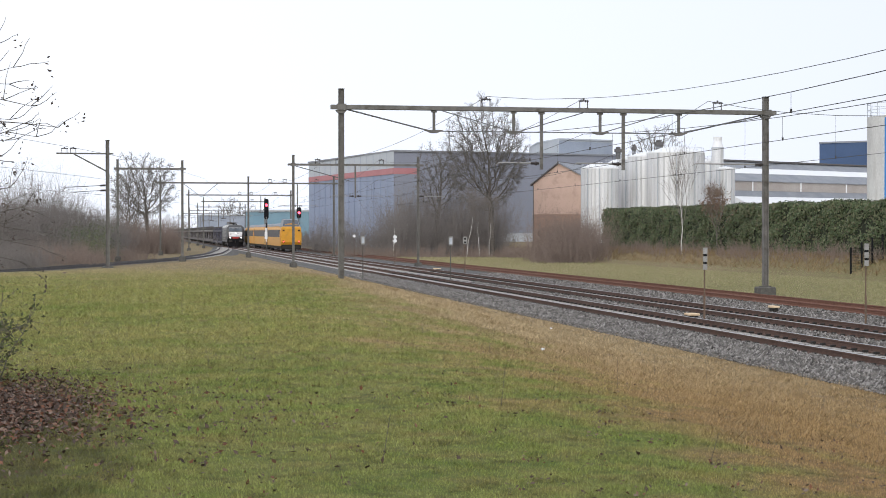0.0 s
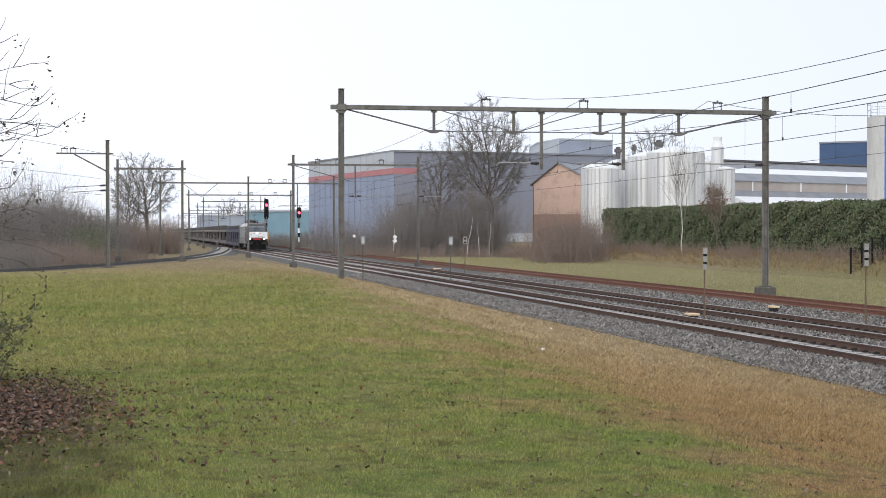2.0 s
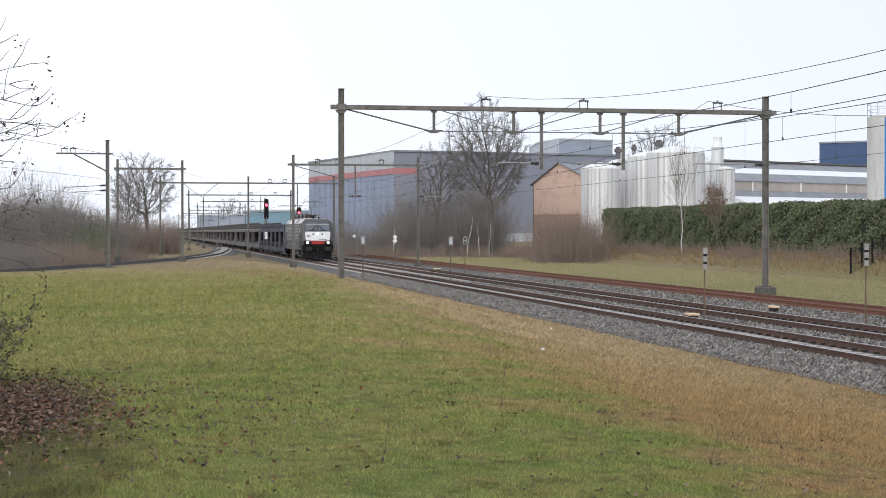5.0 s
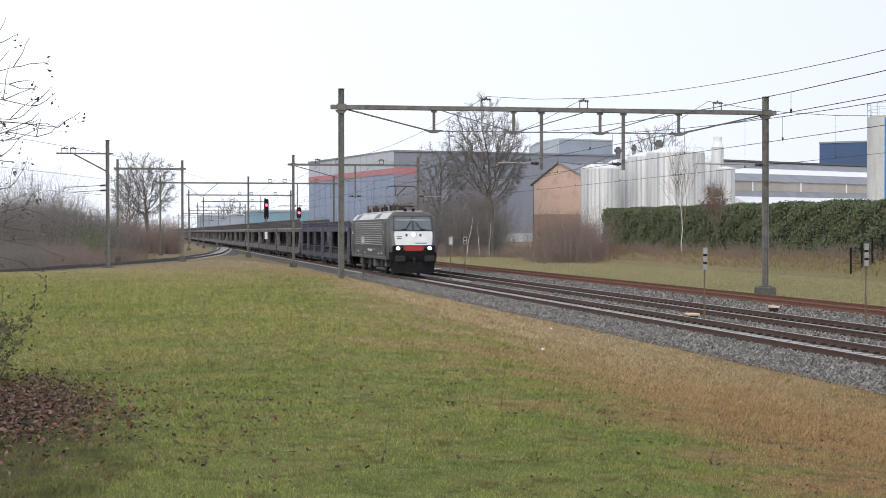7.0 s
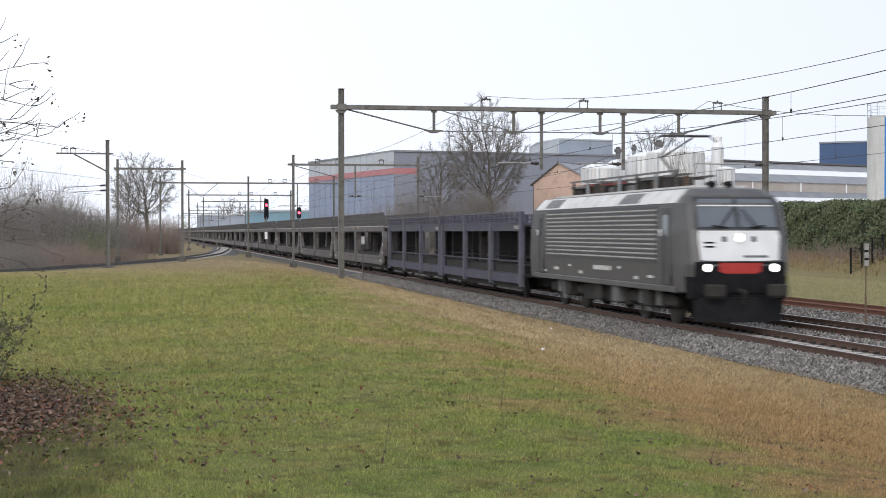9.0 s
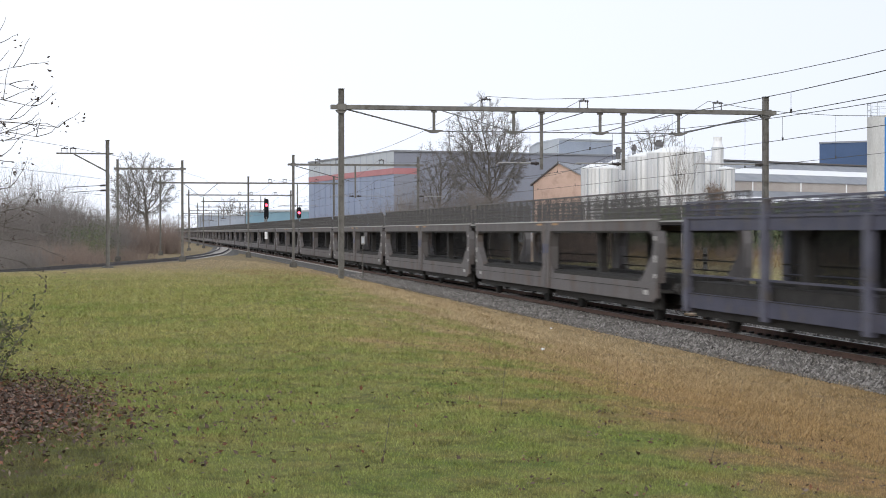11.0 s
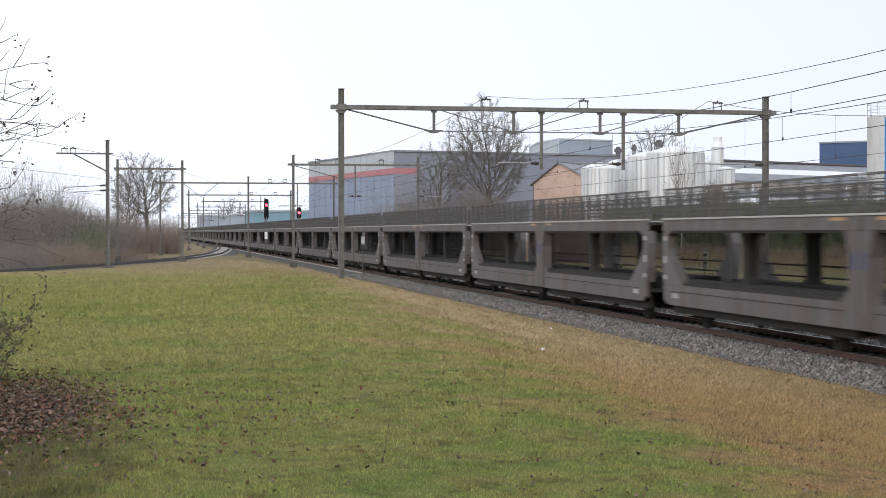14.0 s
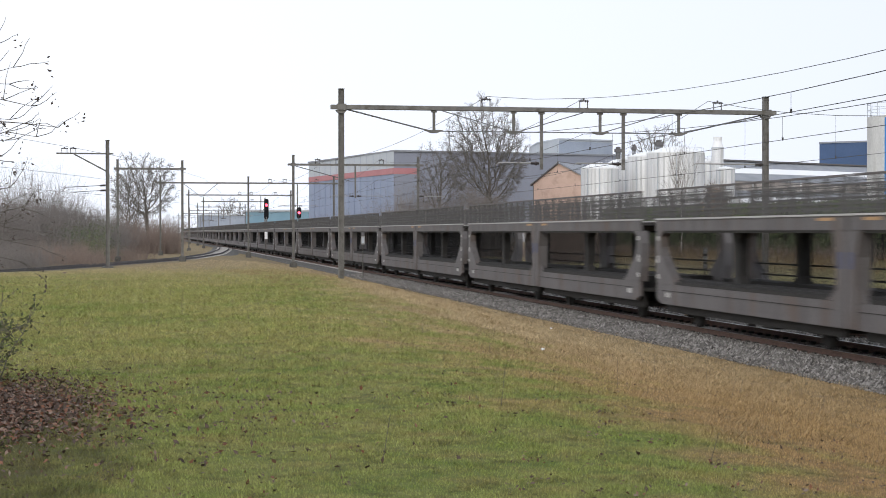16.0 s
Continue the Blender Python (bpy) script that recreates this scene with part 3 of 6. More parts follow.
def catenary(name, x, ys, z_top, z_low, label, sag=1.0, contact=True, r=0.011):
    w = thing(name, pose(0, 0, 0), label, "overhead wire", "overhead wires")
    dr, cw, line = bmesh.new(), bmesh.new(), []
    for a, b in zip(ys, ys[1:]):
        n = 14
        pts = []
        for i in range(n + 1):
            t = i / n
            pts.append((x, a + (b - a) * t, z_top - sag * 4 * t * (1 - t)))
        line += pts if a == ys[0] else pts[1:]
        if contact:
            for i in range(1, n, 2):
                tube(dr, pts[i], (x, pts[i][1], z_low), r * 0.5, n=4, caps=False)
                tube(dr, (x, pts[i][1], z_low - 0.02), (x, pts[i][1], z_low + 0.08), 0.03, n=5)
    part("carrier_wire", sweep(line, ring5(r)), M_WIRE, w)
    if contact:
        tube(cw, (x, ys[0], z_low), (x, ys[-1], z_low), r * 0.9, n=5)
        part("contact_wire", cw, M_WIRE, w)
        tagged(part("droppers", dr, M_WIRE, w), kind="stuff")
    else:
        dr.free()
        cw.free()


def build_wires():
    ys = [6, 71, 136, 190, 247, 300, 362, 425, 490, 560, 640]
    catenary("overhead_wire", T1, ys, 7.0, 5.6, "dark carrier and contact wire with droppers over the track", 0.9)
    catenary("overhead_wire", T2, ys, 7.0, 5.46, "dark carrier and contact wire with droppers over the track", 0.9)
    catenary("overhead_wire", T3 + 0.3, ys[:4], 8.55, 5.36, "dark slack carrier and contact wire with droppers over the siding", 2.4)
    catenary("feeder_wire", 14.96, ys[1:], 8.6, 0, "thin dark feeder wire slung along the beam tops", 0.7, False)
    catenary("feeder_wire", 19.42, ys, 8.6, 0, "thin dark feeder wire slung along the beam tops", 1.15, False)
    c = thing("cross_wire", pose(0, 71, 0), "thin dark wire joining two insulators above the beam", "overhead wire")
    part("wire", tubes(((14.96, 0, 8.62), (17.2, -0.1, 8.52), 0.011), ((17.2, -0.1, 8.52), (19.42, 0, 8.6), 0.011), n=5), M_WIRE, c)
    for off, z in ((0.0, 5.4), (0.0, 6.6), (-0.4, 8.6)):
        w = thing("branch_wire", pose(0, 0, 0), "dark wire over the curving branch track", "overhead wire", "overhead wires")
        part("wire", sweep([(float(left_x(y)) + off, y, z) for y in (50, 84, 117.4, 144.2, 184, 247, 300)], ring5(0.012)), M_WIRE, w)


M_RUSTPOST = material("rusty_post", (0.10, 0.065, 0.045), (0.2, 0.14, 0.10), 0.85, 0.1, scale=5)
M_PALEWOOD = material("pale_cover", (0.6, 0.42, 0.25), (0.75, 0.6, 0.42), 0.8, scale=4)


# ---- trains ----
SPEED, FRONT = 27.03, 284.7
KEYED = []
LOCO_L = 19.58
LEVELS = [(0.98, 0.62, 1.40, 0.40, 0.22), (1.75, 0.55, 1.45, 0.40, 0.26), (2.68, 0.72, 1.46, 0.34, 0.28), (3.40, 1.02, 1.44, 0.34, 0.30), (3.62, 1.14, 1.27, 0.30, 0.26), (3.80, 1.42, 1.08, 0.30, 0.24), (3.86, 2.0, 0.85, 0.25, 0.2)]


def loco_at(z, k):
    return float(np.interp(z, [r[0] for r in LEVELS], [r[k] for r in LEVELS]))


def front_plate(bm, outline, off, thick=0.03):
    """A plate on the raked front: outline in (across, up)."""
    loft(bm, [[(x, loco_at(z, 1) - off, z) for x, z in outline], [(x, loco_at(z, 1) - off + thick, z) for x, z in outline]])
    bmesh.ops.recalc_face_normals(bm, faces=bm.faces[:])
    return bm


def wheel_mesh(r):
    bm = bmesh.new()
    tube(bm, (-0.07, 0, 0), (0.07, 0, 0), r, n=20)
    tube(bm, (-0.10, 0, 0), (-0.07, 0, 0), r * 0.8, n=20)
    tube(bm, (-0.14, 0, 0), (-0.1, 0, 0), r * 0.28, n=10)
    me = bpy.data.meshes.new("wheel")
    bm.to_mesh(me)
    bm.free()
    me.materials.append(M_DARKUNDER)
    return me


def wheels_on(parent, me, ys, r):
    for y in ys:
        for s in (-1, 1):
            o = new("wheel", me)
            o.parent = parent
            o.matrix_basis = pose(s * 0.76, y, r, 0, 0, 0 if s < 0 else 180)
        part("axle", tubes(((-0.7, y, r), (0.7, y, r), 0.08)), M_DARKUNDER, parent)


def build_loco():
    lo = thing("electric_locomotive", pose(T1, FRONT, 0), "dark grey electric locomotive with silver front and lit headlights", "locomotive")
    L = LOCO_L
    bm = bmesh.new()
    rings = []
    for z, f, w, cx, cy in LEVELS:
        half = [(-w, f + cy, z), (-w + cx * 0.35, f + cy * 0.35, z), (-w + cx, f, z), (w - cx, f, z), (w - cx * 0.35, f + cy * 0.35, z), (w, f + cy, z)]
        rings.append(half + [(x, L - y, zz) for x, y, zz in half[::-1]])
    loft(bm, rings)
    bmesh.ops.recalc_face_normals(bm, faces=bm.faces[:])
    part("body", bm, M_LOCO, lo)
    # dark cab shells at either end
    for end in (0, 1):
        bm = bmesh.new()
        rings = []
        for z in (1.0, 1.45, 1.75, 2.68, 3.40, 3.60):
            f, w, cx, cy = (loco_at(z, k) for k in (1, 2, 3, 4))
            e = 0.008
            r = [(-w - e, f + cy + 0.55, z), (-w - e, f + cy, z), (-w - e + cx * 0.35, f - e + cy * 0.35, z), (-w + cx, f - e, z), (w - cx, f - e, z), (w + e - cx * 0.35, f - e + cy * 0.35, z), (w + e, f + cy, z), (w + e, f + cy + 0.55, z)]
            r += [(w - 0.05, f + cy + 0.5, z), (-w + 0.05, f + cy + 0.5, z)]
            rings.append([(x, y if not end else L - y, zz) for x, y, zz in r])
        loft(bm, rings)
        bmesh.ops.recalc_face_normals(bm, faces=bm.faces[:])
        part("cab_shell", bm, M_LOCO, lo, "dark grey cab end")
    bm = bmesh.new()
    rings = []
    for z in (0.97, 1.15, 1.42):
        f, w, cx, cy = (loco_at(z, k) for k in (1, 2, 3, 4))
        e = 0.018
        rings.append([(-w - e, f + cy + 0.1, z), (-w - e, f + cy, z), (-w - e + cx * 0.35, f - e + cy * 0.35, z), (-w + cx, f - e, z), (w - cx, f - e, z), (w + e - cx * 0.35, f - e + cy * 0.35, z), (w + e, f + cy, z), (w + e, f + cy + 0.1, z), (w - 0.05, f + cy + 0.05, z), (-w + 0.05, f + cy + 0.05, z)])
    loft(bm, rings)
    bmesh.ops.recalc_face_normals(bm, faces=bm.faces[:])
    part("front_skirt", bm, M_BLACK, lo, "black lower front skirt")
    part("windscreen_surround", front_plate(bmesh.new(), [(-1.2, 2.7), (1.2, 2.7), (1.14, 3.57), (-1.14, 3.57)], 0.012), M_LOCODARK, lo, "dark windscreen surround")
    part("front_panel", front_plate(bmesh.new(), [(-1.12, 2.66), (1.12, 2.66), (1.16, 2.5), (1.1, 1.86), (0.62, 1.84), (-0.62, 1.84), (-1.1, 1.86), (-1.16, 2.5)], 0.02), M_SILVER, lo, "silver-white front panel below the windscreen")
    # black mark on the panel, small grilles
    part("marking", front_plate(bmesh.new(), [(-1.0, 2.36), (-0.7, 2.36), (-0.7, 2.31), (-1.0, 2.31)], 0.026, 0.01), M_BLACK, lo)
    part("marking", front_plate(bmesh.new(), [(-1.0, 2.25), (-0.7, 2.25), (-0.7, 2.2), (-1.0, 2.2)], 0.026, 0.01), M_BLACK, lo)
    part("marking", front_plate(bmesh.new(), [(0.1, 1.99), (0.8, 1.99), (0.8, 1.93), (0.1, 1.93)], 0.026, 0.01), M_STEEL, lo)
    for x in (-0.42, 0.42):
        part("vent", front_plate(bmesh.new(), [(x - 0.06, 2.5), (x + 0.06, 2.5), (x + 0.06, 2.36), (x - 0.06, 2.36)], 0.026, 0.02), M_BLACK, lo)
    ws = part("windscreen", front_plate(bmesh.new(), [(-1.12, 2.76), (1.12, 2.76), (1.06, 3.52), (-1.06, 3.52)], 0.02), M_WINDOW, lo, "windscreen with sky reflection in its colour")
    part("pillar", front_plate(bmesh.new(), [(-0.05, 2.76), (0.05, 2.76), (0.05, 3.52), (-0.05, 3.52)], 0.032), M_LOCODARK, ws)
    part("sun_visor", front_plate(bmesh.new(), [(-1.06, 3.32), (1.06, 3.32), (1.06, 3.36), (-1.06, 3.36)], 0.03), M_LOCOROOF, ws)
    for s in (-1, 1):
        part("wiper", tubes(((s * 0.55, 0.66, 2.72), (s * 0.12, 0.8, 3.25), 0.02), ((s * 0.3, 0.66, 2.74), (s * 0.75, 0.7, 2.8), 0.018)), M_BLACK, ws)
    part("red_band", front_plate(bmesh.new(), [(-0.6, 1.79), (0.6, 1.79), (0.6, 1.56), (0.44, 1.5), (-0.44, 1.5), (-0.6, 1.56)], 0.035), M_RED, lo, "red band between the headlights")
    part("black_band", front_plate(bmesh.new(), [(-1.28, 1.82), (1.28, 1.82), (1.28, 1.36), (-1.28, 1.36)], 0.022), M_BLACK, lo)
    for x, z in ((-0.95, 1.66), (0.95, 1.66), (0.0, 2.47)):
        y = loco_at(z, 1)
        h = part("headlight", tubes(((x, y - 0.07, z), (x, y + 0.05, z), 0.16), n=16), M_BLACK if z < 2 else M_SILVER, lo, "lit round headlight")
        bm = bmesh.new()
        tube(bm, (x, y - 0.085, z), (x, y - 0.07, z), 0.105, n=16)
        part("lens", bm, M_LAMP, h)
    for x in (-0.875, 0.875):
        b = part("buffer", tubes(((x, 0.12, 1.06), (x, 0.7, 1.06), 0.12), n=12), M_BLACK, lo)
        part("buffer_plate", boxes((x - 0.3, x + 0.3, 0.02, 0.12, 0.86, 1.24), bev=0.06), M_DARKUNDER, b)
    part("coupler", tubes(((0, 0.2, 1.0), (0, 0.7, 1.05), 0.07), ((0, 0.2, 1.0), (0, 0.3, 0.7), 0.05)), M_DARKUNDER, lo)
    part("buffer_beam", boxes((-1.38, 1.38, 0.66, 0.95, 0.78, 1.4), bev=0.06), M_BLACK, lo)
    bm = bmesh.new()
    loft(bm, [[(-1.3, 0.75, 0.85), (-0.5, 0.42, 0.85), (0.5, 0.42, 0.85), (1.3, 0.75, 0.85), (1.2, 0.95, 0.85), (-1.2, 0.95, 0.85)], [(-1.25, 0.7, 0.2), (-0.45, 0.3, 0.2), (0.45, 0.3, 0.2), (1.25, 0.7, 0.2), (1.15, 0.9, 0.2), (-1.15, 0.9, 0.2)]])
    bmesh.ops.recalc_face_normals(bm, faces=bm.faces[:])
    part("snow_plough", bm, M_BLACK, lo)
    # sides
    rib = bmesh.new()
    prism(rib, [(0, 0), (-0.035, 0.022), (-0.035, 0.05), (0, 0.065)], "y", 0, 12.8)
    for v in rib.verts:
        v.co = Vector((v.co.x, v.co.y, v.co.z))
    rib_me = bpy.data.meshes.new("louvre")
    rib.to_mesh(rib_me)
    rib.free()
    rib_me.materials.append(M_RIB)
    for s in (-1, 1):
        part("side_panel", boxes((s * 1.452 - 0.012, s * 1.452 + 0.012, 3.3, 16.2, 1.72, 3.36)), M_LOCODARK, lo, "dark louvred engine-room side")
        for k in range(11):
            o = new("louvre", rib_me)
            o.parent = lo
            o.matrix_basis = pose(s * 1.462, 3.35 if s < 0 else 16.15, 1.82 + 0.138 * k, 0, 0, 0 if s < 0 else 180)
        bm = bmesh.new()
        e = 0.012
        loft(bm, [[(s * (1.44 + e), y, 3.42), (s * (1.27 + e), y, 3.63), (s * (1.08 + e), y, 3.81), (s * 1.0, y, 3.80), (s * 1.3, y, 3.45)] for y in (1.7, L - 1.7)])
        bmesh.ops.recalc_face_normals(bm, faces=bm.faces[:])
        part("roof_slope", bm, M_LOCOROOF, lo, "pale grey sloping roof edge")
        for y in (5.3, 14.6):
            g = bmesh.new()
            e2 = 0.022
            loft(g, [[(s * (1.40 + e2), yy, 3.47), (s * (1.27 + e2), yy, 3.63), (s * (1.12 + e2), yy, 3.77), (s * 1.1, yy, 3.74), (s * 1.36, yy, 3.46)] for yy in (y, y + 2.0)])
            bmesh.ops.recalc_face_normals(g, faces=g.faces[:])
            part("roof_grille", g, M_STEEL, lo)
        for y0 in (2.15, L - 2.85):
            d = part("door", boxes((s * 1.45 - 0.012, s * 1.45 + 0.012, y0, y0 + 0.7, 1.15, 3.3), bev=0.01), M_LOCODARK, lo, "dark cab door with steel handrails")
            part("handrail", tubes(((s * 1.52, y0 - 0.08, 1.2), (s * 1.52, y0 - 0.08, 2.6), 0.02), ((s * 1.52, y0 + 0.78, 1.2), (s * 1.52, y0 + 0.78, 2.6), 0.02)), M_STEEL, d)
            part("door_window", boxes((s * 1.468 - 0.004, s * 1.468 + 0.004, y0 + 0.15, y0 + 0.55, 2.5, 3.1)), M_WINDOW, d)
            part("sign", boxes((s * 1.468 - 0.004, s * 1.468 + 0.004, y0 + 0.75, y0 + 0.98, 2.5, 2.7)), M_SILVER, d)
        part("lettering", boxes(*[(s * 1.455 - 0.01, s * 1.455 + 0.01, 8.0 + 0.42 * k, 8.3 + 0.42 * k, 1.42, 1.56) for k in range(5)]), M_LOCOROOF, lo)
        for k, (y, ln, z) in enumerate(((3.7, 0.5, 1.3), (5.2, 0.3, 1.22), (7.0, 0.25, 1.5), (11.4, 0.4, 1.24), (12.9, 0.22, 1.45), (14.6, 0.5, 1.3), (16.3, 0.25, 1.2))):
            part("marking", boxes((s * 1.448 - 0.01, s * 1.448 + 0.01, y, y + ln, z, z + 0.07 + 0.03 * (k % 2))), M_LOCOROOF, lo)
        part("side_sill", boxes((s * 1.43 - 0.04, s * 1.43 + 0.04, 1.6, L - 1.6, 0.95, 1.12), bev=0.02), M_LOCO, lo)
        for y in (4.4, 7.6, 9.6, 13.4):
            part("equipment_box", boxes((s * 1.15 - 0.18, s * 1.15 + 0.18, y, y + 0.7, 0.45, 0.96), bev=0.03), M_STEEL if y in (7.6,) else M_DARKUNDER, lo)
    part("underframe", boxes((-1.1, 1.1, 7.2, L - 7.2, 0.4, 0.98)), M_DARKUNDER, lo)
    wm = wheel_mesh(0.62)
    for y in (3.2, 12.9):
        bg_ = part("bogie", boxes((-1.05, 1.05, y, y + 3.5, 0.55, 0.85)), M_DARKUNDER, lo, "black two-axle bogie")
        for s in (-1, 1):
            part("side_frame", boxes((s * 1.0 - 0.1, s * 1.0 + 0.1, y - 0.5, y + 4.0, 0.5, 0.82), bev=0.05), M_DARKUNDER, bg_)
            for k in (0.9, 2.6):
                part("spring", tubes(((s * 1.08, y + k, 0.5), (s * 1.08, y + k, 0.95), 0.13)), M_STEEL, bg_)
            part("brake_gear", boxes((s * 1.1 - 0.08, s * 1.1 + 0.08, y + 1.45, y + 2.05, 0.3, 0.95)), M_STEEL, bg_)
        wheels_on(bg_, wm, (y + 0.3, y + 3.2), 0.62)
    # roof gear
    part("roof_deck", boxes((-0.8, 0.8, 2.2, L - 2.2, 3.85, 3.92)), M_LOCOROOF, lo)
    rng = random.Random(4)
    for k in range(9):
        y = 3.4 + 1.45 * k
        x = rng.choice((-0.55, 0.0, 0.5))
        bm = tubes(((x, y, 3.9), (x, y, 4.25), 0.05))
        for q in range(4):
            tube(bm, (x, y, 3.95 + 0.075 * q), (x, y, 3.985 + 0.075 * q), 0.1, n=10)
        part("insulator", bm, M_RUSTPOST, lo, "brown roof insulator")
    part("roof_bar", boxes((-0.65, -0.55, 3.0, 12.0, 4.24, 4.3)), M_CERAMIC, lo)
    part("roof_bar", boxes((-0.6, -0.5, 9.5, 14.5, 4.18, 4.27)), M_RED, lo, "red roof busbar")
    part("roof_bar", boxes((0.45, 0.52, 4.0, 15.0, 4.22, 4.28)), M_CERAMIC, lo)
    for y in (8.6, 10.4):
        part("roof_box", boxes((-0.5, 0.5, y, y + 1.1, 3.9, 4.12), bev=0.04), M_STEEL, lo)
    for k in range(5):
        y = 4.6 + 2.5 * k
        part("roof_cabinet", boxes((-0.62, 0.1, y, y + 0.9, 3.9, 4.2 + 0.08 * (k % 2)), bev=0.04), M_DARKUNDER, lo)
    part("roof_bar", boxes((-0.75, -0.7, 3.6, 15.6, 4.36, 4.42)), M_CERAMIC, lo)
    for k in range(7):
        y = 3.8 + 1.9 * k
        part("insulator", tubes(((-0.72, y, 3.88), (-0.72, y, 4.37), 0.05), n=8), M_ROOFGREY if k % 2 else M_CERAMIC, lo)
    part("horn", tubes(((-0.3, 1.9, 3.95), (-0.3, 2.4, 3.97), 0.1, 0.05), ((0.2, 1.9, 3.95), (0.2, 2.4, 3.97), 0.1, 0.05)), M_BLACK, lo)
    # pantographs: the one near the leading cab is raised
    pan = part("pantograph", boxes((-0.7, 0.7, 5.3, 5.4, 4.2, 4.27), (-0.7, 0.7, 7.3, 7.4, 4.2, 4.27), (-0.7, -0.62, 5.3, 7.4, 4.2, 4.27), (0.62, 0.7, 5.3, 7.4, 4.2, 4.27)), M_CERAMIC, lo, "raised black single-arm pantograph")
    part("lower_arm", tubes(((0, 5.9, 4.27), (0, 7.4, 4.95), 0.05)), M_STEEL, pan)
    part("upper_arm", tubes(((-0.05, 7.4, 4.95), (-0.3, 5.4, 5.42), 0.03), ((0.05, 7.4, 4.95), (0.3, 5.4, 5.42), 0.03)), M_STEEL, pan)
    part("collector_head", tubes(((-0.75, 5.3, 5.47), (0.75, 5.3, 5.47), 0.03), ((-0.75, 5.0, 5.47), (0.75, 5.0, 5.47), 0.03), ((-0.75, 5.15, 5.47), (-0.98, 5.15, 5.3), 0.025), ((0.75, 5.15, 5.47), (0.98, 5.15, 5.3), 0.025)), M_CERAMIC, pan)
    low = part("pantograph", boxes((-0.7, 0.7, 13.3, 13.4, 4.15, 4.22), (-0.7, 0.7, 15.6, 15.7, 4.15, 4.22), (-0.7, -0.62, 13.3, 15.7, 4.15, 4.22)), M_CERAMIC, lo, "folded black pantograph")
    part("folded_arm", tubes(((0, 13.5, 4.25), (0, 15.6, 4.3), 0.05), ((-0.8, 13.6, 4.36), (0.8, 13.6, 4.36), 0.03)), M_STEEL, low)
    KEYED.append((lo, T1, FRONT, -SPEED))


M_BLUEPOST = material("blue_grey_post_paint", (0.07, 0.07, 0.10), (0.12, 0.12, 0.155), 0.6, 0.05, scale=2, bump=0.08, dirt=(0.09, 0.08, 0.075, 2.2))
M_BLUEMARK = material("blue_fitting_paint", (0.05, 0.058, 0.11), (0.08, 0.09, 0.16), 0.6, scale=4, bump=0.05)


def plain_boxes(rows):
    """Many unbevelled bars in one light mesh."""
    bm = bmesh.new()
    for x0, x1, y0, y1, z0, z1 in rows:
        v = [bm.verts.new((x, y, z)) for x in (x0, x1) for y in (y0, y1) for z in (z0, z1)]
        for q in ((0, 1, 3, 2), (4, 6, 7, 5), (0, 4, 5, 1), (2, 3, 7, 6), (0, 2, 6, 4), (1, 5, 7, 3)):
            bm.faces.new([v[k] for k in q])
    return bm


